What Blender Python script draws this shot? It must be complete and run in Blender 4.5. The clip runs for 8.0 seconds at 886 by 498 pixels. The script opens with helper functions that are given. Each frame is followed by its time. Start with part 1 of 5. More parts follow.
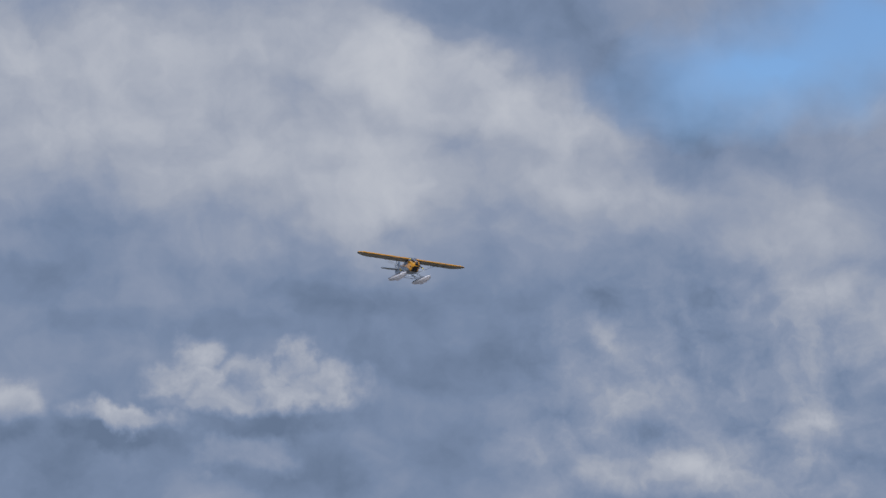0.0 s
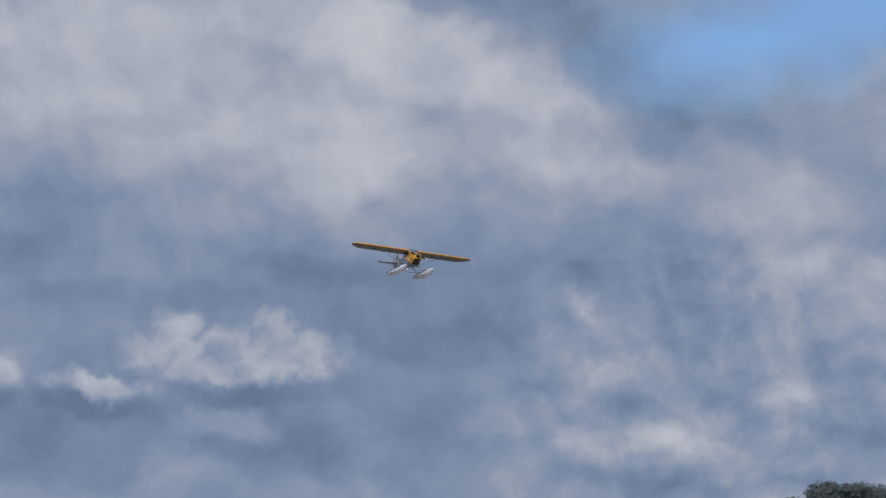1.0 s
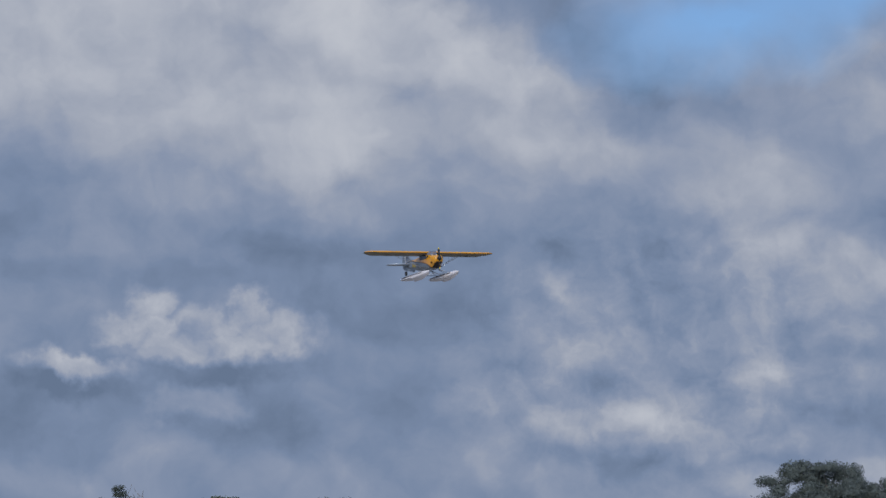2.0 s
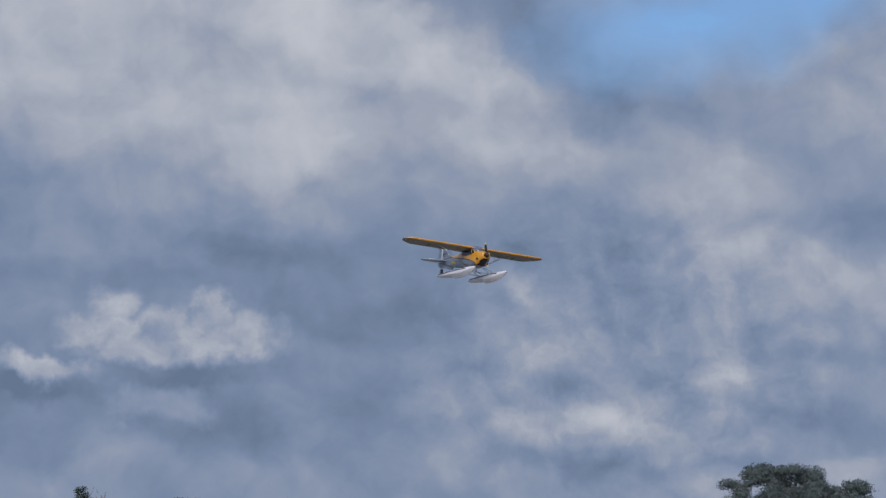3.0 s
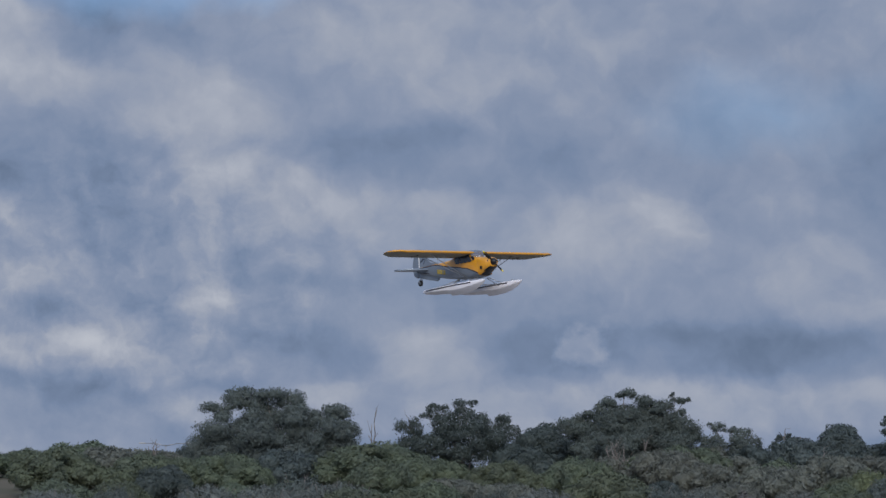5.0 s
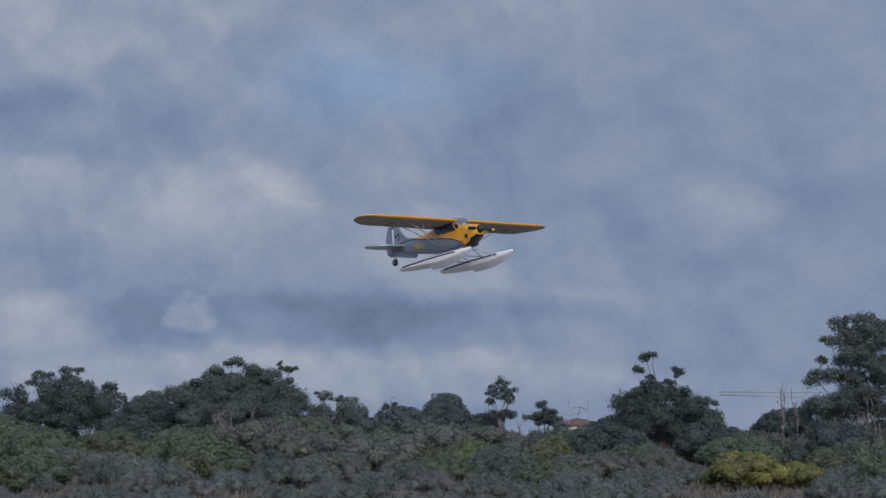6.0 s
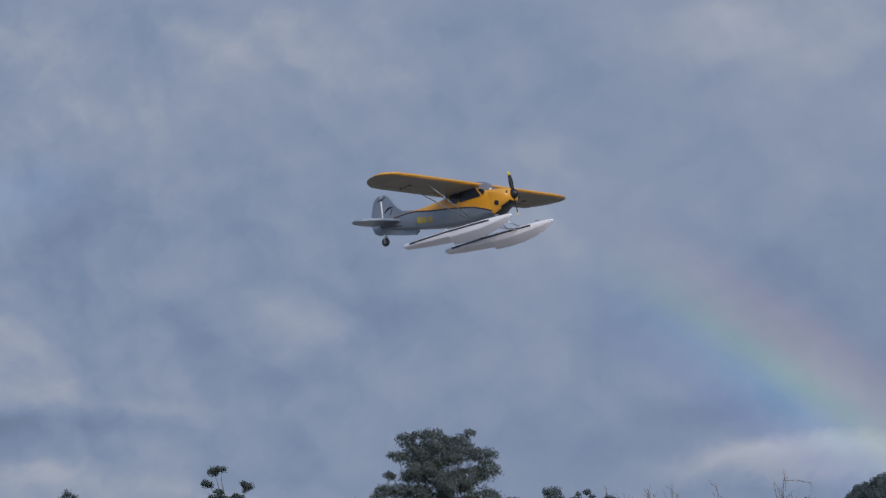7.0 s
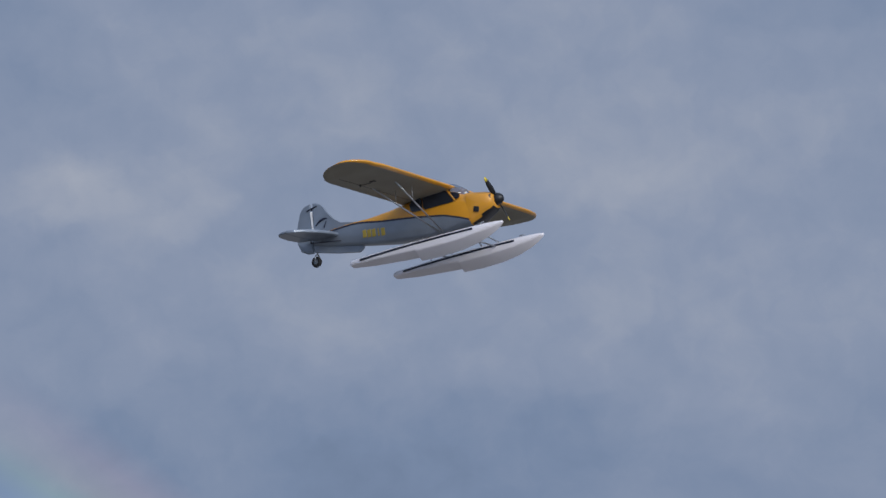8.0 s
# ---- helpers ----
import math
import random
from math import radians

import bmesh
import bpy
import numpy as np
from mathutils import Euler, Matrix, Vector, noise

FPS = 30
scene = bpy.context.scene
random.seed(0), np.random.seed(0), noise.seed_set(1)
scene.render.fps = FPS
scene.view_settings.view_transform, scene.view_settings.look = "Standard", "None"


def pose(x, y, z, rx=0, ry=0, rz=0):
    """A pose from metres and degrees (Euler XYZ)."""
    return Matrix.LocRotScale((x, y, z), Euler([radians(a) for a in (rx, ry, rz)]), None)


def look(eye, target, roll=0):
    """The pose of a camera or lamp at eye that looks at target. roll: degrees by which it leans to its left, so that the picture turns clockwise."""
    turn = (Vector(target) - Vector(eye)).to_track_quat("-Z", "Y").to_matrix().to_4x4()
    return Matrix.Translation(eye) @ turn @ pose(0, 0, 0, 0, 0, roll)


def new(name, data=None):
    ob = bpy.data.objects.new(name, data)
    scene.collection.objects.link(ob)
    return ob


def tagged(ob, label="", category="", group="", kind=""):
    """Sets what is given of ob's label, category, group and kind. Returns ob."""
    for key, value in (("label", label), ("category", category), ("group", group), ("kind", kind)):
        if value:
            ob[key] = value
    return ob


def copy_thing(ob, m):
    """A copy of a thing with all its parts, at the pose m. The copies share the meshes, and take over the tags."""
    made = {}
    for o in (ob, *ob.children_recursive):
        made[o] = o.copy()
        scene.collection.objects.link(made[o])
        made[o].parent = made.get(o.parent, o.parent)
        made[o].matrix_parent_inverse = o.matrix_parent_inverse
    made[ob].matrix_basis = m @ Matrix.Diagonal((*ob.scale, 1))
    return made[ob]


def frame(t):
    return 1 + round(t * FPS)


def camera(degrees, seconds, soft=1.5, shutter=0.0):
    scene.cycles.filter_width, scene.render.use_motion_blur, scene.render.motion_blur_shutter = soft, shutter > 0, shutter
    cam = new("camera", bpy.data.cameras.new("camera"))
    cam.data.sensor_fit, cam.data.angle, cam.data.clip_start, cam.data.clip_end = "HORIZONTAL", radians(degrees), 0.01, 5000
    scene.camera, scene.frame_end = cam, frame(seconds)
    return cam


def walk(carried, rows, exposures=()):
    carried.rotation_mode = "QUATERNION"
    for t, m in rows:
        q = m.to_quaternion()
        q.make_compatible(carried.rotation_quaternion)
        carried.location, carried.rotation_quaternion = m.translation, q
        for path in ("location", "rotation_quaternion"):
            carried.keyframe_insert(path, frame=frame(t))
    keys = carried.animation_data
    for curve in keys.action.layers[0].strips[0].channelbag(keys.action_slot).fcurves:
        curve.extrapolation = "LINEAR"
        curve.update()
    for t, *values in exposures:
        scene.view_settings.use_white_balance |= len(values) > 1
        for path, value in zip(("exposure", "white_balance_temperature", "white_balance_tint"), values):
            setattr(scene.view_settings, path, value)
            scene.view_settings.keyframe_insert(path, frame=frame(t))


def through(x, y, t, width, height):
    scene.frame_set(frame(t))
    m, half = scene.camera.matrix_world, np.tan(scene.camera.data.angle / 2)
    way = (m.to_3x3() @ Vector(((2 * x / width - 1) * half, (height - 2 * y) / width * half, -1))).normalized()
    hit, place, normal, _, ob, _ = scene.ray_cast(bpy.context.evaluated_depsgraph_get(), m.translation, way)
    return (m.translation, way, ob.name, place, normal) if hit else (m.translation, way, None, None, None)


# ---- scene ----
cam = camera(18.0, 8.0, 1.5)
EYE = Vector((0, 0, 1.6))


def sight(az, el):
    """The direction at a compass angle (degrees clockwise from +y) and an elevation."""
    a, e = radians(az), radians(el)
    return Vector((math.sin(a) * math.cos(e), math.cos(a) * math.cos(e), math.sin(e)))


def aim(az, el, roll=0.0):
    return look(EYE, EYE + 10 * sight(az, el), roll)


walk(cam, [
    (0.0, aim(-16.320, 8.168, -0.04)),
    (0.2, aim(-16.525, 7.818, -0.00)),
    (0.5, aim(-16.635, 7.887, 0.01)),
    (0.7, aim(-16.291, 7.913, 0.01)),
    (1.0, aim(-15.875, 7.584, 0.03)),
    (1.2, aim(-15.804, 7.594, -0.00)),
    (1.5, aim(-15.552, 7.397, -0.05)),
    (1.7, aim(-15.509, 7.096, 0.03)),
    (2.8, aim(-14.708, 7.414, -0.02)),
    (3.0, aim(-14.589, 7.193, 0.13)),
    (3.3, aim(-13.631, 7.015, 0.04)),
    (3.5, aim(-12.839, 6.902, -0.00)),
    (3.8, aim(-11.518, 6.876, -0.01)),
    (4.0, aim(-10.273, 6.438, -0.10)),
    (4.2, aim(-8.999, 6.251, -0.00)),
    (5.3, aim(-1.567, 5.192, -0.01)),
    (5.4, aim(-0.684, 5.013, -0.00)),
    (5.5, aim(-0.000, 4.900, 0.03)),
    (5.8, aim(2.354, 4.907, 0.00)),
    (5.9, aim(3.240, 4.968, -0.00)),
    (6.0, aim(4.014, 4.992, 0.01)),
    (6.2, aim(5.441, 5.193, 0.00)),
    (6.5, aim(8.027, 5.458, -0.05)),
    (6.6, aim(9.020, 5.865, 0.00)),
    (6.8, aim(10.842, 6.860, -0.00)),
    (7.0, aim(12.822, 7.332, 0.00)),
    (7.2, aim(14.786, 7.733, 0.00)),
    (7.4, aim(17.552, 8.675, 0.00)),
    (7.5, aim(19.045, 9.133, 0.01)),
    (7.8, aim(23.889, 10.477, 0.01)),
    (8.0, aim(26.402, 10.694, -0.03)),
])

# ---- world and sun ----
SUN_AZ, SUN_EL = 174.5, 29.0      # behind the camera, as the rainbow asks
scene.view_settings.exposure = 0.0


def make_world():
    w = bpy.data.worlds.new("world")
    scene.world = w
    w.use_nodes = True
    nt = w.node_tree
    nt.nodes.clear()
    link = nt.links.new

    def node(kind, **props):
        n = nt.nodes.new(kind)
        for k, val in props.items():
            if k == "operation":
                n.operation = val
        return n

    def put(sock, val):
        if isinstance(val, bpy.types.NodeSocket):
            link(val, sock)
        else:
            sock.default_value = val

    def calc(op, a, b=0.0, c=0.0, clamp=False):
        n = node("ShaderNodeMath", operation=op)
        n.use_clamp = clamp
        put(n.inputs[0], a), put(n.inputs[1], b), put(n.inputs[2], c)
        return n.outputs[0]

    def vec(op, a, b=(0, 0, 0)):
        n = node("ShaderNodeVectorMath", operation=op)
        put(n.inputs[0], a), put(n.inputs[1], b)
        return n.outputs["Value"] if op in ("DOT_PRODUCT", "LENGTH") else n.outputs[0]

    def blend(f, a, b):
        n = nt.nodes.new("ShaderNodeMix")
        n.data_type = "RGBA"
        put(n.inputs[0], f), put(n.inputs[6], a), put(n.inputs[7], b)
        return n.outputs[2]

    co = nt.nodes.new("ShaderNodeTexCoord").outputs["Generated"]
    ray = vec("NORMALIZE", co)
    xyz = nt.nodes.new("ShaderNodeSeparateXYZ")
    link(ray, xyz.inputs[0])
    az = calc("MULTIPLY", calc("ARCTAN2", xyz.outputs[0], xyz.outputs[1]), 57.29578)
    el = calc("MULTIPLY", calc("ARCSINE", xyz.outputs[2]), 57.29578)
    flat = nt.nodes.new("ShaderNodeCombineXYZ")
    link(az, flat.inputs[0]), link(el, flat.inputs[1])
    # the clouds: a field of warped puffs over drifting noise, kept as one node group
    def cloud_group():
        g = bpy.data.node_groups.new("clouds", "ShaderNodeTree")
        g.interface.new_socket("Place", in_out="INPUT", socket_type="NodeSocketVector")
        g.interface.new_socket("Density", in_out="OUTPUT", socket_type="NodeSocketFloat")
        gin, gout = g.nodes.new("NodeGroupInput"), g.nodes.new("NodeGroupOutput")
        glink = g.links.new

        def gnoise(at, scale, detail, rough):
            n = g.nodes.new("ShaderNodeTexNoise")
            glink(at, n.inputs["Vector"])
            n.inputs["Scale"].default_value, n.inputs["Detail"].default_value, n.inputs["Roughness"].default_value = scale, detail, rough
            return n

        def gvec(op, a, b):
            n = g.nodes.new("ShaderNodeVectorMath")
            n.operation = op
            for sock, val in zip(n.inputs, (a, b)):
                if isinstance(val, tuple):
                    sock.default_value = val
                else:
                    glink(val, sock)
            return n.outputs[0]

        def gcalc(op, a, b, c=0.0):
            n = g.nodes.new("ShaderNodeMath")
            n.operation = op
            for sock, val in zip(n.inputs, (a, b, c)):
                if isinstance(val, float):
                    sock.default_value = val
                else:
                    glink(val, sock)
            return n.outputs[0]

        at = gin.outputs[0]
        layer = gvec("MULTIPLY", at, (1.0, 1.35, 1.0))
        warp = gnoise(layer, 0.50, 4, 0.50)
        push = gvec("MULTIPLY", gvec("SUBTRACT", warp.outputs["Color"], (0.5, 0.5, 0.5)), (1.25, 1.0, 0.0))
        bent = gvec("ADD", at, push)
        curl = gnoise(bent, 1.6, 4, 0.52)
        bent = gvec("ADD", bent, gvec("MULTIPLY", gvec("SUBTRACT", curl.outputs["Color"], (0.5, 0.5, 0.5)), (0.50, 0.45, 0.0)))
        lumps = gnoise(bent, 0.48, 7, 0.52).outputs[0]
        # small clouds keep their place, with frayed edges
        fray = gnoise(at, 1.05, 6, 0.56)
        fine = gvec("ADD", at, gvec("MULTIPLY", gvec("SUBTRACT", fray.outputs["Color"], (0.5, 0.5, 0.5)), (1.55, 1.25, 0.0)))
        broad = gnoise(layer, 0.16, 2, 0.5).outputs[0]
        # broken cloud on one side passes into an even layer beyond the hill
        side = g.nodes.new("ShaderNodeSeparateXYZ")
        glink(at, side.inputs[0])
        calm = g.nodes.new("ShaderNodeMapRange")
        calm.interpolation_type = "SMOOTHSTEP"
        glink(side.outputs[0], calm.inputs[0])
        calm.inputs[1].default_value, calm.inputs[2].default_value, calm.inputs[3].default_value, calm.inputs[4].default_value = 0.0, 19.0, 1.22, 0.55
        level = gcalc("MULTIPLY", gcalc("SUBTRACT", lumps, 0.5), calm.outputs[0])
        level = gcalc("MULTIPLY_ADD", gcalc("SUBTRACT", broad, 0.5), 0.30, level)
        total = [level]

        def puff(at_az, at_el, wide, high, amount, tilt=0.0, joined=None):
            mp = g.nodes.new("ShaderNodeMapping")
            mp.vector_type = "TEXTURE"
            glink(fine if joined or wide <= 1.3 else bent, mp.inputs[0])
            mp.inputs[1].default_value = (at_az, at_el, 0)
            mp.inputs[2].default_value = (0, 0, radians(tilt))
            mp.inputs[3].default_value = (wide, high, 1)
            t = g.nodes.new("ShaderNodeTexGradient")
            t.gradient_type = "SPHERICAL"
            glink(mp.outputs[0], t.inputs[0])
            s = g.nodes.new("ShaderNodeMapRange")
            s.interpolation_type = "SMOOTHSTEP"
            glink(t.outputs["Fac"], s.inputs[0])
            s.inputs[2].default_value = 0.62
            s.inputs[4].default_value = amount
            if joined is None:
                total[0] = gcalc("ADD", total[0], s.outputs[0])
            else:
                joined[0] = gcalc("MAXIMUM", joined[0], s.outputs[0])

        # the great cloud with its lobes
        puff(-21.0, 10.9, 9.0, 3.3, 0.57, -8)
        puff(-24.0, 11.3, 3.4, 1.8, 0.16)
        puff(-16.8, 11.6, 2.8, 1.3, 0.26, -20)
        puff(-14.0, 10.5, 2.6, 1.9, 0.32, -35)
        puff(-19.0, 9.6, 5.0, 1.2, 0.16)
        puff(-10.4, 8.8, 3.4, 1.2, 0.24, -8)
        puff(-13.5, 8.9, 3.0, 1.0, 0.15)
        # the small bright cloud and the dark air round it
        small = [gcalc("MULTIPLY", lumps, 0.0)]
        puff(-20.0, 5.1, 2.6, 0.55, 0.56, 4, small)
        puff(-20.4, 5.35, 2.0, 0.75, 0.46, 4, small)
        puff(-18.8, 5.35, 1.2, 0.6, 0.56, 8, small)
        puff(-19.3, 5.75, 0.55, 0.7, 0.54, 40, small)
        puff(-21.4, 5.85, 0.7, 0.8, 0.50, -40, small)
        puff(-21.3, 5.4, 1.4, 0.6, 0.56, -10, small)
        puff(-22.8, 4.75, 1.5, 0.42, 0.54, -10, small)
        puff(-25.1, 5.0, 0.9, 0.6, 0.32, 0, small)
        puff(-20.3, 3.9, 1.5, 0.5, 0.25, 0, small)
        wisps = gnoise(fine, 1.3, 5, 0.5).outputs[0]
        total[0] = gcalc("MULTIPLY_ADD", small[0], gcalc("MULTIPLY_ADD", wisps, 1.9, 0.12), total[0])
        puff(-17.3, 6.2, 6.0, 1.8, -0.28)
        puff(-22.5, 7.1, 5.5, 1.3, -0.15)
        puff(-18.6, 3.9, 5.0, 1.5, -0.27)
        # mottled whites
        puff(-12.6, 5.6, 2.2, 1.5, 0.24)
        puff(-12.0, 3.5, 2.2, 0.7, 0.34)
        puff(-14.2, 4.2, 1.0, 0.8, 0.24)
        puff(-8.5, 8.0, 2.4, 1.5, 0.28)
        puff(-7.5, 6.7, 1.7, 1.2, 0.26)
        puff(-8.4, 3.4, 1.8, 0.7, 0.26)
        puff(-11.0, 5.9, 1.5, 0.9, -0.24)
        puff(-4.1, 3.5, 1.7, 0.9, 0.26)
        puff(-1.1, 3.7, 0.7, 0.55, 0.42)
        puff(-5.6, 6.1, 3.2, 1.3, 0.34)
        puff(-0.2, 5.5, 3.4, 1.7, 0.20)
        puff(-6.5, 8.2, 4.5, 1.2, -0.03)
        puff(-6.7, 3.5, 2.6, 0.65, -0.26)
        puff(-4.2, 7.5, 5.0, 1.1, -0.12)
        puff(-0.8, 6.0, 2.2, 1.3, 0.24)
        puff(4.0, 4.8, 2.0, 1.3, 0.26, -30)
        puff(1.2, 3.6, 7.0, 0.8, -0.24)
        puff(5.5, 3.5, 5.0, 0.7, -0.14)
        puff(-0.5, 2.3, 12.0, 0.9, 0.26)
        puff(14.8, 8.0, 3.4, 2.0, 0.13)
        puff(6.4, 3.6, 2.6, 0.9, 0.16)
        puff(10.5, 5.6, 4.5, 1.3, -0.10)
        puff(9.5, 10.4, 2.4, 2.0, 0.10)
        puff(9.3, 5.6, 1.9, 1.2, 0.22)
        puff(14.6, 7.4, 2.2, 1.2, 0.09, -35)
        puff(20.2, 11.7, 3.0, 1.4, 0.08)
        puff(17.9, 3.7, 3.0, 0.9, -0.17, 12)
        puff(20.4, 3.0, 4.0, 0.7, 0.28)
        puff(17.9, 11.8, 2.4, 1.3, 0.12)
        puff(30.9, 12.7, 3.8, 2.3, 0.10)
        puff(27.0, 6.5, 6.0, 2.0, -0.12)
        # the even grey layer above the hill and beyond the rainbow
        puff(-1.0, 10.6, 10.0, 3.0, 0.14)
        puff(27.0, 11.5, 14.0, 7.0, 0.16)
        puff(10.0, 12.0, 9.0, 3.0, 0.08)
        puff(-23.8, 3.8, 4.0, 1.4, -0.32)
        puff(-11.0, 10.6, 3.0, 0.8, -0.16, -20)
        puff(-9.5, 5.0, 3.5, 1.8, 0.14)
        puff(-13.0, 7.2, 2.5, 0.8, -0.12)
        # billows along the great cloud's edge, dark air beyond it
        puff(-19.0, 12.5, 1.8, 1.2, 0.12)
        puff(-17.3, 12.0, 1.5, 1.1, 0.12)
        puff(-15.6, 11.3, 1.4, 1.1, 0.12)
        puff(-14.1, 10.9, 1.3, 1.1, 0.13)
        puff(-13.1, 10.2, 1.1, 1.1, 0.12)
        puff(-13.6, 12.4, 3.4, 1.2, -0.15, -22)
        puff(-16.3, 13.3, 3.0, 0.9, -0.12, -15)
        puff(-11.3, 9.9, 1.6, 0.7, -0.20, -30)
        puff(-17.5, 8.2, 5.0, 0.9, 0.10)
        puff(23.0, 6.0, 9.0, 3.0, -0.15)
        puff(-6.0, 9.0, 5.0, 1.6, 0.09)
        puff(-4.0, 9.5, 4.5, 1.8, 0.20)
        # broken, mottled cloud low down on the side of the blue openings
        field = [gcalc("MULTIPLY", lumps, 0.0)]
        puff(-10.5, 5.0, 6.5, 4.2, 1.0, 0, field)
        mottle = gnoise(fine, 0.95, 5, 0.55).outputs[0]
        total[0] = gcalc("MULTIPLY_ADD", gcalc("MULTIPLY", gcalc("SUBTRACT", mottle, 0.5), 1.15), field[0], total[0])
        glink(total[0], gout.inputs[0])
        return g

    group = cloud_group()

    def density(at):
        n = nt.nodes.new("ShaderNodeGroup")
        n.node_tree = group
        link(at, n.inputs[0])
        return n.outputs[0]

    here = density(flat.outputs[0])
    above = density(vec("ADD", flat.outputs[0], (0.12, 0.42, 0.0)))
    # rims that face the light are brighter, undersides duller
    level = calc("MULTIPLY_ADD", here, 0.70, 0.45)
    level = calc("MULTIPLY_ADD", calc("SUBTRACT", here, above), 0.34, level)
    total = [level]
    wob = nt.nodes.new("ShaderNodeTexNoise")
    link(flat.outputs[0], wob.inputs["Vector"])
    wob.inputs["Scale"].default_value, wob.inputs["Detail"].default_value = 0.6, 6
    bent = vec("ADD", flat.outputs[0], vec("MULTIPLY", vec("SUBTRACT", wob.outputs["Color"], (0.5, 0.5, 0.5)), (2.4, 1.6, 0.0)))
    clear = [None]

    def opening(at_az, at_el, wide, high, amount, tilt=0.0):
        mp = nt.nodes.new("ShaderNodeMapping")
        mp.vector_type = "TEXTURE"
        link(bent, mp.inputs[0])
        mp.inputs[1].default_value, mp.inputs[2].default_value, mp.inputs[3].default_value = (at_az, at_el, 0), (0, 0, radians(tilt)), (wide, high, 1)
        t = nt.nodes.new("ShaderNodeTexGradient")
        t.gradient_type = "SPHERICAL"
        link(mp.outputs[0], t.inputs[0])
        out = calc("MULTIPLY", calc("POWER", t.outputs["Fac"], 1.1), amount)
        clear[0] = out if clear[0] is None else calc("ADD", clear[0], out)

    # blue openings between the clouds
    opening(-9.4, 11.7, 4.2, 1.6, 1.15, 6)
    opening(-6.2, 12.9, 4.5, 1.4, 1.0, -4)
    opening(2.6, 8.4, 3.4, 1.1, 0.25)

    ramp = nt.nodes.new("ShaderNodeValToRGB")
    link(calc("MULTIPLY", total[0], 0.8), ramp.inputs[0])
    e = ramp.color_ramp.elements
    e[0].position, e[0].color = 0.0, (0.130, 0.180, 0.278, 1)
    e[1].position, e[1].color = 1.0, (0.500, 0.525, 0.585, 1)
    for p, c in ((0.24, (0.184, 0.244, 0.368, 1)), (0.44, (0.248, 0.299, 0.414, 1)), (0.62, (0.335, 0.372, 0.460, 1)), (0.80, (0.425, 0.455, 0.528, 1))):
        e.new(p).color = c
    sky = nt.nodes.new("ShaderNodeTexSky")
    sky.sky_type, sky.sun_disc = "NISHITA", False
    sky.sun_elevation, sky.sun_rotation = radians(SUN_EL), radians(SUN_AZ)
    blue = vec("MULTIPLY", sky.outputs[0], (0.064, 0.081, 0.105))
    color = blend(calc("MINIMUM", clear[0], 1.0), ramp.outputs[0], blue)
    # rainbow: a ring 42 degrees round the point opposite the sun
    anti = -sight(SUN_AZ, SUN_EL)
    off = calc("MULTIPLY", calc("ARCCOSINE", vec("DOT_PRODUCT", ray, tuple(anti))), 57.29578)
    band = nt.nodes.new("ShaderNodeMapRange")
    link(off, band.inputs[0])
    band.inputs[1].default_value, band.inputs[2].default_value = 39.9, 43.3
    bow = nt.nodes.new("ShaderNodeValToRGB")
    link(band.outputs[0], bow.inputs[0])
    b = bow.color_ramp.elements
    b[0].position, b[0].color = 0.0, (0, 0, 0, 1)
    b[1].position, b[1].color = 1.0, (0, 0, 0, 1)
    for p, c in ((0.16, (0.02, 0.02, 0.22, 1)), (0.36, (0.01, 0.20, 0.38, 1)), (0.5, (0.22, 0.42, 0.12, 1)),
                 (0.63, (0.42, 0.31, 0.10, 1)), (0.80, (0.36, 0.15, 0.08, 1))):
        b.new(p).color = c
    rain = nt.nodes.new("ShaderNodeMapping")
    rain.vector_type = "TEXTURE"
    link(flat.outputs[0], rain.inputs[0])
    rain.inputs[1].default_value, rain.inputs[3].default_value = (19.8, 4.6, 0), (5.0, 5.0, 1)
    shaft = nt.nodes.new("ShaderNodeTexGradient")
    shaft.gradient_type = "SPHERICAL"
    link(rain.outputs[0], shaft.inputs[0])
    glow = calc("MULTIPLY", shaft.outputs["Fac"], 0.24)
    lit = nt.nodes.new("ShaderNodeVectorMath")
    lit.operation = "SCALE"
    link(bow.outputs[0], lit.inputs[0]), link(glow, lit.inputs["Scale"])
    color = vec("ADD", color, lit.outputs[0])
    # the cloud layer is brighter round the veiled sun
    near = calc("MAXIMUM", vec("DOT_PRODUCT", ray, tuple(sight(SUN_AZ, SUN_EL))), 0.0)
    veil = nt.nodes.new("ShaderNodeVectorMath")
    veil.operation = "SCALE"
    link(color, veil.inputs[0]), link(calc("MULTIPLY_ADD", calc("POWER", near, 1.5), 1.6, 1.0), veil.inputs["Scale"])
    color = veil.outputs[0]
    bg = nt.nodes.new("ShaderNodeBackground")
    link(color, bg.inputs[0])
    bg.inputs[1].default_value = 1.0
    link(bg.outputs[0], nt.nodes.new("ShaderNodeOutputWorld").inputs[0])


make_world()
sun = new("sun", bpy.data.lights.new("sun", "SUN"))
sun.data.energy, sun.data.angle, sun.data.color = 1.95, radians(28.0), (1.0, 0.94, 0.86)
sun.matrix_world = look(60 * sight(SUN_AZ, SUN_EL), (0, 0, 0))


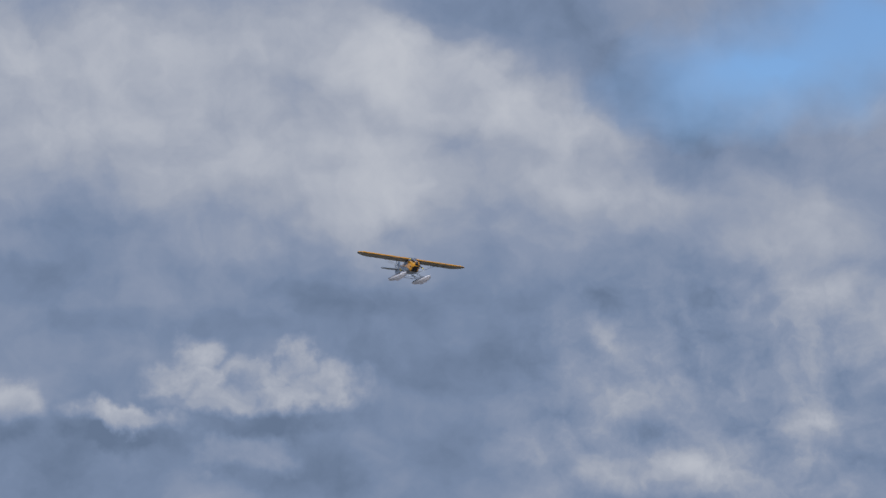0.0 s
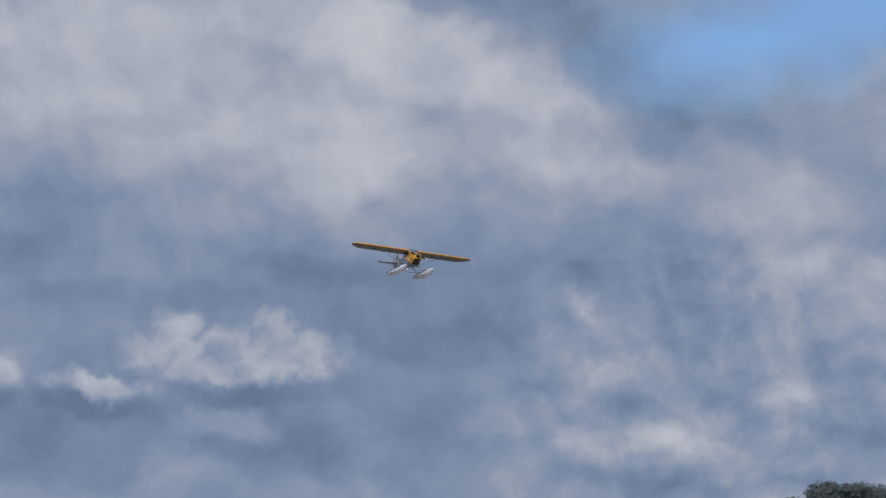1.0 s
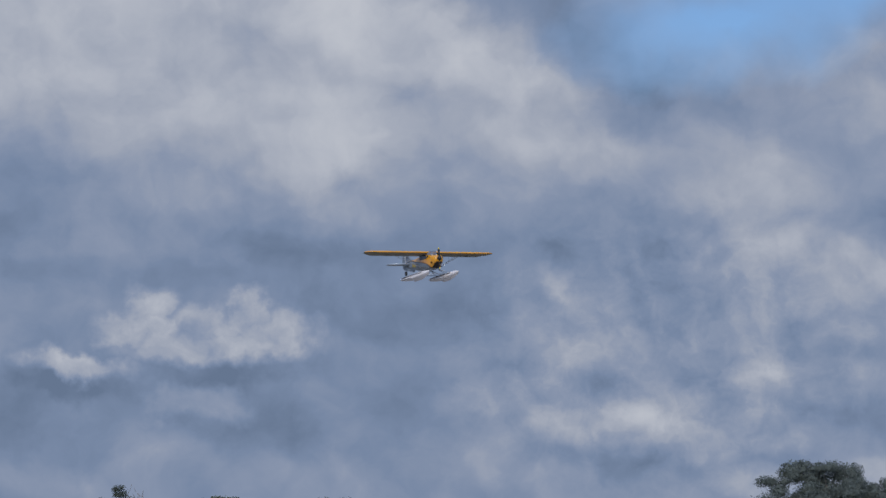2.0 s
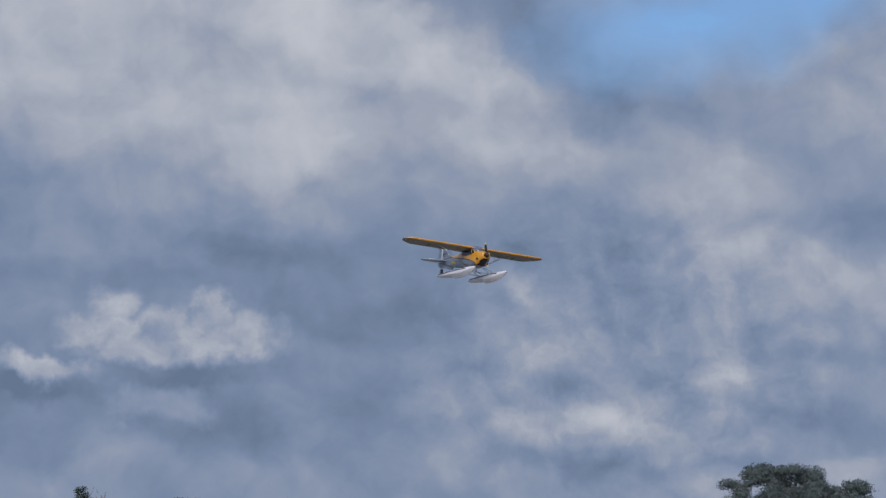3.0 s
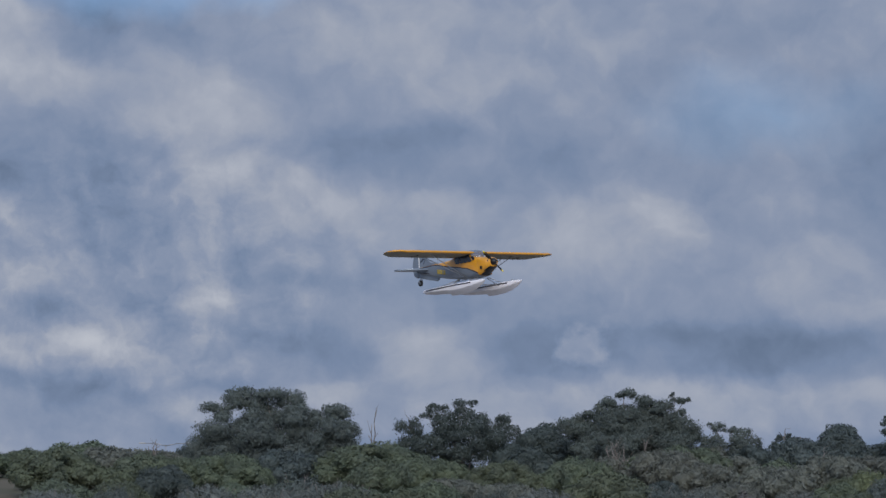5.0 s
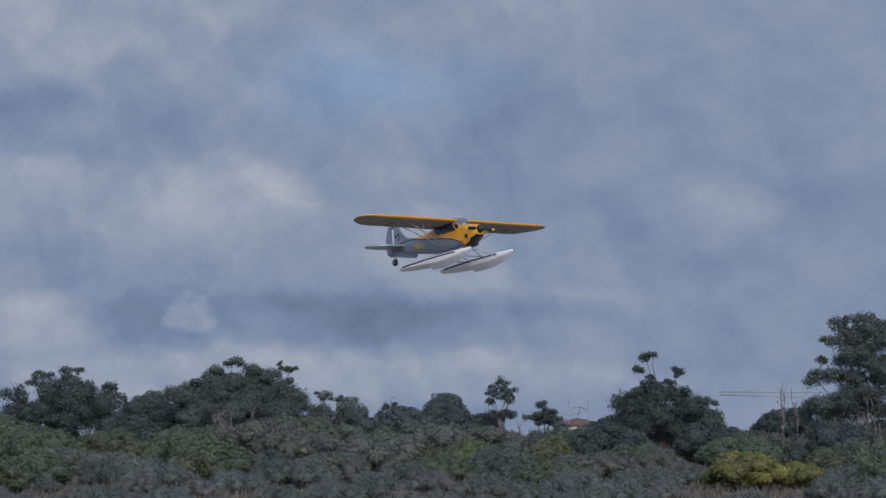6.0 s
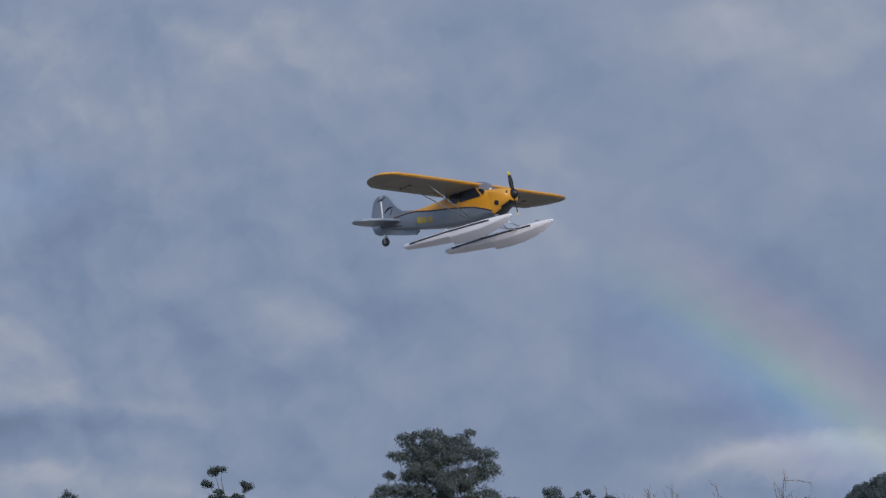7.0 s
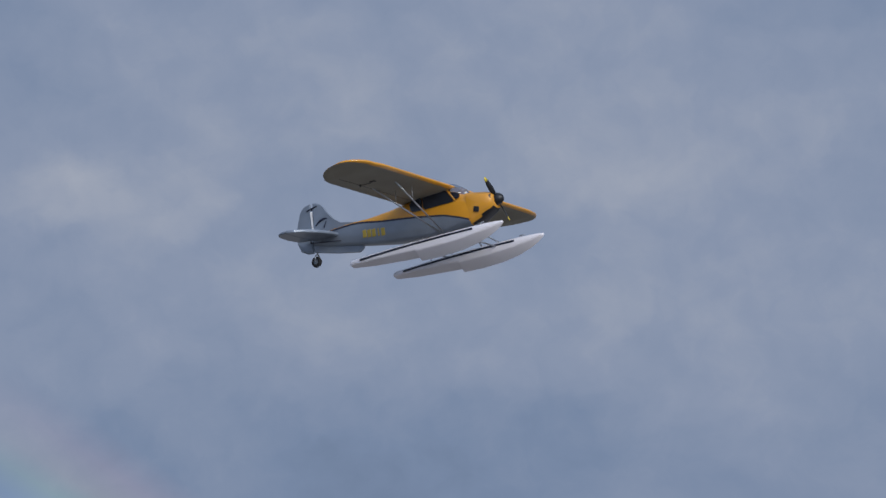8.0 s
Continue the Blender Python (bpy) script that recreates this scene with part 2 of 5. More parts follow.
# ---- materials ----
def material(name, color, rough=0.6, metal=0.0, spec=0.5, vary=0.0, scale=8.0, second=None, bump=0.0, bump_scale=60.0,
             island=0.0, per_object=0.0, coat=0.0, through_light=0.0):
    m = bpy.data.materials.new(name)
    m.use_nodes = True
    nt = m.node_tree
    bsdf = nt.nodes["Principled BSDF"]
    bsdf.inputs["Roughness"].default_value, bsdf.inputs["Metallic"].default_value = rough, metal
    bsdf.inputs["Specular IOR Level"].default_value, bsdf.inputs["Coat Weight"].default_value = spec, coat
    bsdf.inputs["Base Color"].default_value = (*color, 1)
    tc = nt.nodes.new("ShaderNodeTexCoord").outputs["Object"]
    out = None
    if vary or second:
        n = nt.nodes.new("ShaderNodeTexNoise")
        nt.links.new(tc, n.inputs["Vector"])
        n.inputs["Scale"].default_value, n.inputs["Detail"].default_value = scale, 6
        r = nt.nodes.new("ShaderNodeValToRGB")
        nt.links.new(n.outputs[0], r.inputs[0])
        r.color_ramp.elements[0].position, r.color_ramp.elements[1].position = 0.32, 0.68
        r.color_ramp.elements[0].color = (*(second or [c * (1 - vary) for c in color]), 1)
        r.color_ramp.elements[1].color = (*[min(1, c * (1 + vary)) for c in color], 1)
        out = r.outputs[0]
    if island or per_object:
        hsv = nt.nodes.new("ShaderNodeHueSaturation")
        if out:
            nt.links.new(out, hsv.inputs["Color"])
        else:
            hsv.inputs["Color"].default_value = (*color, 1)
        src = []
        if island:
            src.append((nt.nodes.new("ShaderNodeNewGeometry").outputs["Random Per Island"], island))
        if per_object:
            src.append((nt.nodes.new("ShaderNodeObjectInfo").outputs["Random"], per_object))
        val = None
        for sock, amount in src:
            mr = nt.nodes.new("ShaderNodeMapRange")
            nt.links.new(sock, mr.inputs[0])
            mr.inputs[3].default_value, mr.inputs[4].default_value = 1 - amount, 1 + amount
            if val is None:
                val = mr.outputs[0]
            else:
                mul = nt.nodes.new("ShaderNodeMath")
                mul.operation = "MULTIPLY"
                nt.links.new(val, mul.inputs[0]), nt.links.new(mr.outputs[0], mul.inputs[1])
                val = mul.outputs[0]
        nt.links.new(val, hsv.inputs["Value"])
        if per_object:
            hue = nt.nodes.new("ShaderNodeMapRange")
            nt.links.new(src[-1][0], hue.inputs[0])
            hue.inputs[3].default_value, hue.inputs[4].default_value = 0.48, 0.525
            nt.links.new(hue.outputs[0], hsv.inputs["Hue"])
        out = hsv.outputs[0]
    if out:
        nt.links.new(out, bsdf.inputs["Base Color"])
    if bump:
        n = nt.nodes.new("ShaderNodeTexNoise")
        nt.links.new(tc, n.inputs["Vector"])
        n.inputs["Scale"].default_value, n.inputs["Detail"].default_value = bump_scale, 4
        bp = nt.nodes.new("ShaderNodeBump")
        bp.inputs["Strength"].default_value, bp.inputs["Distance"].default_value = bump, 0.01
        nt.links.new(n.outputs[0], bp.inputs["Height"])
        nt.links.new(bp.outputs[0], bsdf.inputs["Normal"])
    if through_light:
        tr = nt.nodes.new("ShaderNodeBsdfTranslucent")
        mx = nt.nodes.new("ShaderNodeMixShader")
        mx.inputs[0].default_value = through_light
        if out:
            nt.links.new(out, tr.inputs[0])
        else:
            tr.inputs[0].default_value = (*color, 1)
        nt.links.new(bsdf.outputs[0], mx.inputs[1]), nt.links.new(tr.outputs[0], mx.inputs[2])
        nt.links.new(mx.outputs[0], nt.nodes["Material Output"].inputs[0])
    return m


YELLOW = material("yellow_covering", (0.70, 0.315, 0.022), 0.34, vary=0.08, scale=5, coat=0.6)
# the strong mottle in this silver paints in blotchy reflections
SILVER = material("silver_grey_covering", (0.225, 0.265, 0.32), 0.30, metal=0.3, vary=0.16, scale=4, coat=0.2)
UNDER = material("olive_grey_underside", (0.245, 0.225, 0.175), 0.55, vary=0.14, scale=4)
NAVY = material("navy_trim", (0.012, 0.017, 0.04), 0.4, vary=0.1, scale=10)
BLACK = material("black_plastic", (0.012, 0.012, 0.014), 0.42, vary=0.2, scale=30)
RUBBER = material("black_rubber", (0.018, 0.018, 0.02), 0.8, vary=0.2, scale=40)
WHITE = material("white_float_foam", (0.82, 0.80, 0.84), 0.42, vary=0.03, scale=6, bump=0.05, bump_scale=40)
TRIM_WHITE = material("white_trim", (0.8, 0.8, 0.8), 0.4, vary=0.03, scale=10)
GOLD = material("yellow_marking", (0.44, 0.31, 0.04), 0.45, vary=0.08, scale=20)
ALLOY = material("grey_alloy_tube", (0.42, 0.44, 0.47), 0.35, metal=0.8, vary=0.08, scale=30)
TIP = material("yellow_blade_tip", (0.80, 0.62, 0.05), 0.4, vary=0.05, scale=20)
TINT = material("dark_tinted_window", (0.022, 0.027, 0.040), 0.12, spec=0.6, vary=0.2, scale=8)


def glass(name, color):
    m = material(name, color, 0.05, spec=0.6)
    nt = m.node_tree
    tr = nt.nodes.new("ShaderNodeBsdfTransparent")
    tr.inputs[0].default_value = (0.80, 0.86, 0.93, 1)
    mx = nt.nodes.new("ShaderNodeMixShader")
    mx.inputs[0].default_value = 0.55
    nt.links.new(tr.outputs[0], mx.inputs[1])
    nt.links.new(nt.nodes["Principled BSDF"].outputs[0], mx.inputs[2])
    nt.links.new(mx.outputs[0], nt.nodes["Material Output"].inputs[0])
    return m


SCREEN = glass("clear_windscreen", (0.17, 0.22, 0.30))
GROUND = material("scrub_ground", (0.12, 0.10, 0.07), 0.95, scale=0.12, second=(0.07, 0.072, 0.045), bump=0.4, bump_scale=2.0)
# unseen near ground, its paleness made up to bounce light onto the seaplane's underside
BOUNCE_GROUND = material("pale_bounce_ground", (0.24, 0.22, 0.20), 0.95, scale=0.3, second=(0.18, 0.165, 0.145), bump=0.4, bump_scale=5.0)
BARK = material("pale_gum_bark", (0.22, 0.20, 0.19), 0.85, scale=1.2, second=(0.10, 0.09, 0.085), bump=0.3, bump_scale=12)
DEAD = material("grey_dead_wood", (0.26, 0.235, 0.22), 0.9, scale=2.0, second=(0.12, 0.105, 0.095), bump=0.3, bump_scale=12)
def leaves(name, color, other, through=0.25):
    """Waxy leaves: two tones in drifts, and every leaf a little different."""
    return material(name, color, 0.6, spec=0.35, scale=0.55, second=other, island=0.14, per_object=0.14, through_light=through)


# most leaf colours are raised and blued, standing in for distance haze
GUM = leaves("gum_leaves", (0.120, 0.147, 0.136), (0.088, 0.108, 0.102))
DARKGUM = leaves("dark_leaves", (0.091, 0.117, 0.112), (0.066, 0.086, 0.085))
GREYGUM = leaves("grey_brown_leaves", (0.162, 0.172, 0.144), (0.116, 0.127, 0.112))
WATTLE = leaves("olive_leaves", (0.134, 0.163, 0.102), (0.095, 0.119, 0.090))
LIME = leaves("yellow_green_leaves", (0.152, 0.176, 0.090), (0.110, 0.132, 0.088))
GREYLEAF = leaves("grey_green_leaves", (0.157, 0.179, 0.166), (0.116, 0.134, 0.128))
BROWNLEAF = leaves("brown_twigs_and_leaves", (0.172, 0.168, 0.168), (0.126, 0.124, 0.128))
BLOSSOM = leaves("yellow_wattle_blossom", (0.27, 0.235, 0.08), (0.11, 0.12, 0.06))
REED = material("dry_reeds", (0.165, 0.145, 0.125), 0.8, island=0.35, through_light=0.2)
TILE = material("terracotta_roof", (0.18, 0.095, 0.078), 0.8, scale=3.0, second=(0.13, 0.07, 0.06), bump=0.3, bump_scale=6)
RENDERED = material("cream_rendered_wall", (0.62, 0.58, 0.52), 0.85, vary=0.06, scale=1.0)
PANE = material("dark_house_pane", (0.03, 0.04, 0.05), 0.1, vary=0.2, scale=1)
STEEL = material("grey_galvanised_steel", (0.30, 0.31, 0.32), 0.5, metal=0.6, vary=0.1, scale=2)


# ---- building blocks ----
def shape(name, verts, faces, mats, index=None, smooth=False):
    me = bpy.data.meshes.new(name)
    me.from_pydata([tuple(v) for v in verts], [], faces)
    for m in mats if isinstance(mats, (list, tuple)) else [mats]:
        me.materials.append(m)
    if index is not None:
        me.polygons.foreach_set("material_index", index)
    if smooth:
        me.polygons.foreach_set("use_smooth", [True] * len(me.polygons))
    me.update()
    return me


def part(name, me, parent, label="", m=None):
    ob = new(name, me)
    ob.parent = parent
    if m is not None:
        ob.matrix_basis = m
    return tagged(ob, label)


def bm_shape(name, bm, mats, smooth=False):
    me = bpy.data.meshes.new(name)
    bmesh.ops.recalc_face_normals(bm, faces=bm.faces)
    bm.to_mesh(me)
    bm.free()
    for m in mats if isinstance(mats, (list, tuple)) else [mats]:
        me.materials.append(m)
    if smooth:
        me.polygons.foreach_set("use_smooth", [True] * len(me.polygons))
    return me


def tube(a, b, ra, rb=None, sides=8, verts=None, faces=None, squash=1.0):
    """Adds a tapered tube from a to b."""
    a, b = Vector(a), Vector(b)
    rb = ra if rb is None else rb
    d = (b - a).normalized()
    u = d.orthogonal().normalized() if abs(d.x) > 0.9 else d.cross(Vector((1, 0, 0))).normalized()
    v = d.cross(u)
    n = len(verts)
    for p, r in ((a, ra), (b, rb)):
        for k in range(sides):
            t = 2 * math.pi * k / sides
            verts.append(p + r * (math.cos(t) * u * squash + math.sin(t) * v))
    for k in range(sides):
        j = (k + 1) % sides
        faces.append((n + k, n + j, n + sides + j, n + sides + k))
    faces.append(tuple(n + k for k in reversed(range(sides))))
    faces.append(tuple(n + sides + k for k in range(sides)))


def tube_shape(name, segments, mats, sides=8, squash=1.0):
    verts, faces = [], []
    for a, b, ra, rb in segments:
        tube(a, b, ra, rb, sides, verts, faces, squash)
    return shape(name, verts, faces, mats, smooth=True)


def loft(rings, closed=True, caps=True):
    """Faces that join rings of equally many points."""
    verts = [p for r in rings for p in r]
    n = len(rings[0])
    faces = []
    for i in range(len(rings) - 1):
        for k in range(n if closed else n - 1):
            j = (k + 1) % n
            faces.append((i * n + k, i * n + j, (i + 1) * n + j, (i + 1) * n + k))
    if caps:
        faces.append(tuple(range(n - 1, -1, -1)))
        faces.append(tuple((len(rings) - 1) * n + k for k in range(n)))
    return verts, faces


def box(name, size, mats, bevel=0.0):
    bm = bmesh.new()
    bmesh.ops.create_cube(bm, size=1, matrix=Matrix.Diagonal((*size, 1)))
    if bevel:
        bmesh.ops.bevel(bm, geom=bm.edges[:], offset=bevel, segments=2, affect="EDGES")
    return bm_shape(name, bm, mats)


def curve_at(x, xs, ys):
    return float(np.interp(x, xs, ys))


# ---- ground ----
def ground_z(x, y):
    r = math.hypot(x, y)
    z = curve_at(r, (0, 60, 110, 135, 170, 200, 240, 320, 700, 1500, 4500), (0, 0.0, 0.2, 0.9, 3.0, 4.6, 6.2, 8.0, 6.0, 0.0, -8.0))
    if r > 100:
        z += 0.5 * noise.noise(Vector((x * 0.03, y * 0.03, 3.1))) * min(1, (r - 100) / 60)
    return z


def make_ground():
    rings = [0.5, 3, 8, 16, 28, 45, 65, 85, 100, 112, 124, 135, 146, 158, 170, 182, 194, 206, 220, 236, 255, 280, 320, 400, 550, 750, 1100, 1700, 2600, 4500]
    n = 160
    pts = []
    for r in rings:
        ring = []
        for k in range(n):
            a = 2 * math.pi * k / n
            x, y = r * math.sin(a), r * math.cos(a)
            ring.append((x, y, ground_z(x, y)))
        pts.append(ring)
    verts, faces = loft(pts, caps=False)
    faces.append(tuple(range(n)))
    # the added pale bounce surface fills the inner 118 m
    index = [1 if sum(math.hypot(verts[i][0], verts[i][1]) for i in f) / len(f) < 118 else 0 for f in faces]
    ob = new("ground", shape("ground", verts, [f[::-1] for f in faces], [GROUND, BOUNCE_GROUND], index, smooth=True))
    tagged(ob, "brown and olive scrubby ground rising to a low hill", "ground", kind="structure")


make_ground()


# ---- the seaplane ----
def spin_ring(x, zc, zt, zb, hw, power=2.6, n=20):
    """A rounded section of the body at x, from zb to zt, hw to each side."""
    ring = []
    for k in range(n):
        t = 2 * math.pi * k / n
        c, s = math.cos(t), math.sin(t)
        y = hw * math.copysign(abs(s) ** (2 / power), s)
        h = (zt - zc) if c > 0 else (zc - zb)
        ring.append((x, y, zc + h * math.copysign(abs(c) ** (2 / power), c)))
    return ring


def wing_mesh(side):
    """One wing panel with a flat-bottomed section and a rounded tip."""
    profile = [(0.0, 0.0), (0.015, 0.020), (0.06, 0.040), (0.16, 0.060), (0.32, 0.068), (0.5, 0.060), (0.7, 0.040), (0.88, 0.018), (1.0, 0.004),
               (1.0, -0.004), (0.75, -0.018), (0.45, -0.032), (0.2, -0.038), (0.06, -0.028), (0.015, -0.016)]
    rings = []
    for y in (0.0, 0.1, 0.25, 0.4, 0.55, 0.7, 0.8, 0.86, 0.90, 0.94, 0.97, 1.0, 1.025, 1.045, 1.058, 1.065):
        s = max(0.0, (y - 0.80) / 0.2651)
        k = 1 - math.sqrt(max(0.0, 1 - s * s))
        le, te = 0.070 - 0.145 * k, -0.303 + 0.222 * k
        chord = le - te
        thick = 0.40 * (1 - k) + 0.04 * k
        rings.append([(le - p * chord, side * y, -0.049 + q * thick - 0.030 * (0.07 - (le - p * chord)) / 0.37 + 0.012 * s * (s > 0.5)) for p, q in profile])
    verts, faces = loft(rings)
    n = len(profile)
    index = []
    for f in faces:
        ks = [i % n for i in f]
        # low faces take a duller, greyer colour than the yellow above
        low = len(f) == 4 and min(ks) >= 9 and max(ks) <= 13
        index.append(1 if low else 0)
    if side > 0:
        faces = [f[::-1] for f in faces]
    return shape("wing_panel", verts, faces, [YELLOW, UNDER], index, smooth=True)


def plate(outline, thick, axis, at):
    """A thin rounded plate: outline of (x, h); the edges are drawn in so that they look rounded."""
    rings = []
    cx = sum(p[0] for p in outline) / len(outline)
    ch = sum(p[1] for p in outline) / len(outline)
    for off, k in ((-0.5, 0.90), (-0.42, 0.965), (-0.2, 1.0), (0.2, 1.0), (0.42, 0.965), (0.5, 0.90)):
        ring = []
        for x, h in outline:
            px, ph = cx + (x - cx) * k, ch + (h - ch) * k
            ring.append((px, at + off * thick, ph) if axis == "y" else (px, ph, at + off * thick))
        rings.append(ring)
    return loft(rings)


def arc_points(cx, cy, rx, ry, a0, a1, n):
    return [(cx + rx * math.cos(radians(a0 + (a1 - a0) * k / n)), cy + ry * math.sin(radians(a0 + (a1 - a0) * k / n))) for k in range(n + 1)]


STRIPE_X = (-1.02, -0.72, -0.62, -0.45, -0.19, 0.0, 0.10, 0.17)
STRIPE_Z = (-0.140, -0.124, -0.126, -0.155, -0.184, -0.212, -0.243, -0.270)


def make_body(plane):
    """Body from firewall to tail post, yellow above and silver grey below a navy stripe."""
    xs = [0.165, 0.10, 0.05, 0.0, -0.07, -0.14, -0.21, -0.28, -0.36, -0.44, -0.52, -0.60, -0.68, -0.78, -0.88, -0.97]
    top = lambda x: curve_at(x, (-0.97, -0.80, -0.60, -0.36, -0.27, -0.05, 0.05, 0.10, 0.165), (-0.130, -0.118, -0.108, -0.088, -0.074, -0.060, -0.060, -0.094, -0.099))
    bot = lambda x: curve_at(x, (-0.97, -0.80, -0.60, -0.42, -0.20, 0.0, 0.165), (-0.200, -0.228, -0.262, -0.288, -0.310, -0.314, -0.297))
    wide = lambda x: curve_at(x, (-0.97, -0.80, -0.60, -0.30, 0.0, 0.10, 0.165), (0.012, 0.028, 0.050, 0.088, 0.098, 0.098, 0.094))
    rings = []
    for x in xs:
        zt, zb, w = top(x), bot(x), wide(x)
        zs = min(curve_at(x, STRIPE_X, STRIPE_Z), zt - 0.012)
        half = 0.0055
        side = [(0.0, zt), (0.45 * w, zt - 0.003), (0.80 * w, zt - 0.012 * min(1, w / 0.05)), (0.97 * w, 0.6 * zt + 0.4 * zs), (w, zs + half), (w, zs - half),
                (0.99 * w, 0.5 * (zs + zb)), (0.93 * w, zb + 0.022), (0.78 * w, zb + 0.005), (0.4 * w, zb)]
        ring = [(x, -p[0], p[1]) for p in side] + [(x, 0, zb - 0.001)] + [(x, p[0], p[1]) for p in reversed(side[1:])]
        rings.append(ring)
    verts, faces = loft(rings)
    faces = [f for f in faces if len(f) == 4 or verts[f[0]][0] < 0]     # open towards the cowling
    n = len(rings[0])
    index = []
    for f in faces:
        if len(f) != 4:
            index.append(2)
            continue
        ks = sorted({i % n for i in f})
        k = ks[0] if not (ks[0] == 0 and ks[-1] == n - 1) else n - 1
        k = min(k, n - 1 - k)
        index.append(0 if k < 4 else 1 if k == 4 else 2)
    part("fuselage", shape("fuselage", verts, [f[::-1] for f in faces], [YELLOW, NAVY, SILVER], index, smooth=True), plane,
         "yellow and silver-grey fuselage with a navy stripe")


def make_cowling(plane):
    rings = []
    for x, zt, zb, hw, pw in ((0.150, -0.1005, -0.296, 0.0925, 5.0), (0.167, -0.1000, -0.294, 0.0935, 4.4), (0.19, -0.1015, -0.282, 0.093, 3.4), (0.23, -0.105, -0.261, 0.090, 2.8),
                              (0.265, -0.110, -0.241, 0.083, 2.6), (0.29, -0.116, -0.228, 0.073, 2.4), (0.303, -0.124, -0.211, 0.058, 2.2), (0.308, -0.134, -0.195, 0.038, 2.0)):
        rings.append(spin_ring(x, -0.165, zt, zb, hw, pw, 28))
    verts, faces = loft(rings)
    faces = [f for f in faces if len(f) == 4 or verts[f[0]][0] > 0.2]
    index = []
    for f in faces:
        c = sum((Vector(verts[i]) for i in f), Vector()) / len(f)
        index.append(1 if c.z < curve_at(c.x, (0.15, 0.20, 0.25, 0.31), (-0.300, -0.268, -0.236, -0.200)) else 0)
    cowl = part("cowling", shape("cowling", verts, [f[::-1] for f in faces], [YELLOW, BLACK], index, smooth=True), plane, "yellow cowling with a black chin")
    # cooling inlets beside the spinner, exhaust cut-outs in the flanks
    for s in (-1, 1):
        verts, faces = [], []
        tube((0.262, s * 0.058, -0.150), (0.298, s * 0.052, -0.150), 0.016, 0.0155, 12, verts, faces)
        part("air_inlet", shape("air_inlet", verts, faces, BLACK, smooth=True), cowl, "round black air inlet")
        bm = bmesh.new()
        bmesh.ops.create_cube(bm, size=1, matrix=pose(0.213, s * 0.085, -0.214, 0, 12, -s * 9) @ Matrix.Diagonal((0.034, 0.016, 0.032, 1)))
        bmesh.ops.bevel(bm, geom=bm.edges[:], offset=0.003, segments=1, affect="EDGES")
        part("exhaust_opening", bm_shape("exhaust_opening", bm, BLACK), cowl, "square black exhaust opening")
        verts, faces = [], []
        tube((0.110, s * 0.035, -0.094), (0.130, s * 0.035, -0.090), 0.008, 0.006, 8, verts, faces)
        part("cowl_latch", shape("cowl_latch", verts, faces, TRIM_WHITE, smooth=True), cowl, "small white latch cap")


def make_cabin(plane):
    # windscreen: a bowed sheet from the cowl up to the wing's leading edge
    rings = []
    for k in range(6):
        t = k / 5
        x, z, w = 0.128 - 0.078 * t + 0.016 * math.sin(math.pi * t), -0.096 + 0.074 * t, 0.088 - 0.006 * t
        rings.append([(x - 0.075 * (abs(u) ** 2.5) * (1 - 0.6 * t), u * w * 1.07, z - 0.004 * u * u) for u in np.linspace(-1, 1, 11)])
    rings.append([(p[0] - 0.06, p[1], p[2] - 0.002) for p in rings[-1]])
    verts, faces = loft(rings, closed=False, caps=False)
    screen = part("windscreen", shape("windscreen", verts, faces, SCREEN, smooth=True), plane, "clear bowed windscreen")
    for s in (-1, 1):
        verts, faces = [], []
        tube((0.085, s * 0.0975, -0.140), (0.036, s * 0.0975, -0.070), 0.0045, 0.0045, 8, verts, faces)
        part("windscreen_post", shape("windscreen_post", verts, faces, YELLOW, smooth=True), screen, "yellow windscreen post")
    # side windows: dark panes with rounded corners and a post between them; a quarter pane runs on below the windscreen
    flank = lambda x: curve_at(x, (-0.30, 0.0, 0.1), (0.088, 0.098, 0.098))
    for s in (-1, 1):
        for pts in (((-0.225, -0.148), (-0.145, -0.152), (-0.145, -0.075), (-0.232, -0.086)),
                    ((-0.137, -0.152), (0.078, -0.143), (0.026, -0.066), (-0.137, -0.074)),
                    ((0.092, -0.138), (0.125, -0.110), (0.100, -0.094), (0.050, -0.080))):
            bm = bmesh.new()
            lo = [bm.verts.new((x, s * (flank(x) - 0.004), z)) for x, z in pts]
            hi = [bm.verts.new((x, s * (flank(x) + 0.0022), z)) for x, z in pts]
            bm.faces.new(lo), bm.faces.new(hi)
            for k in range(4):
                bm.faces.new((lo[k], lo[(k + 1) % 4], hi[(k + 1) % 4], hi[k]))
            bmesh.ops.bevel(bm, geom=[e for e in bm.edges if abs(e.verts[0].co.y - e.verts[1].co.y) > 0.005], offset=0.009, segments=4, affect="EDGES")
            part("side_window", bm_shape("side_window", bm, TINT), plane, "dark tinted side window")


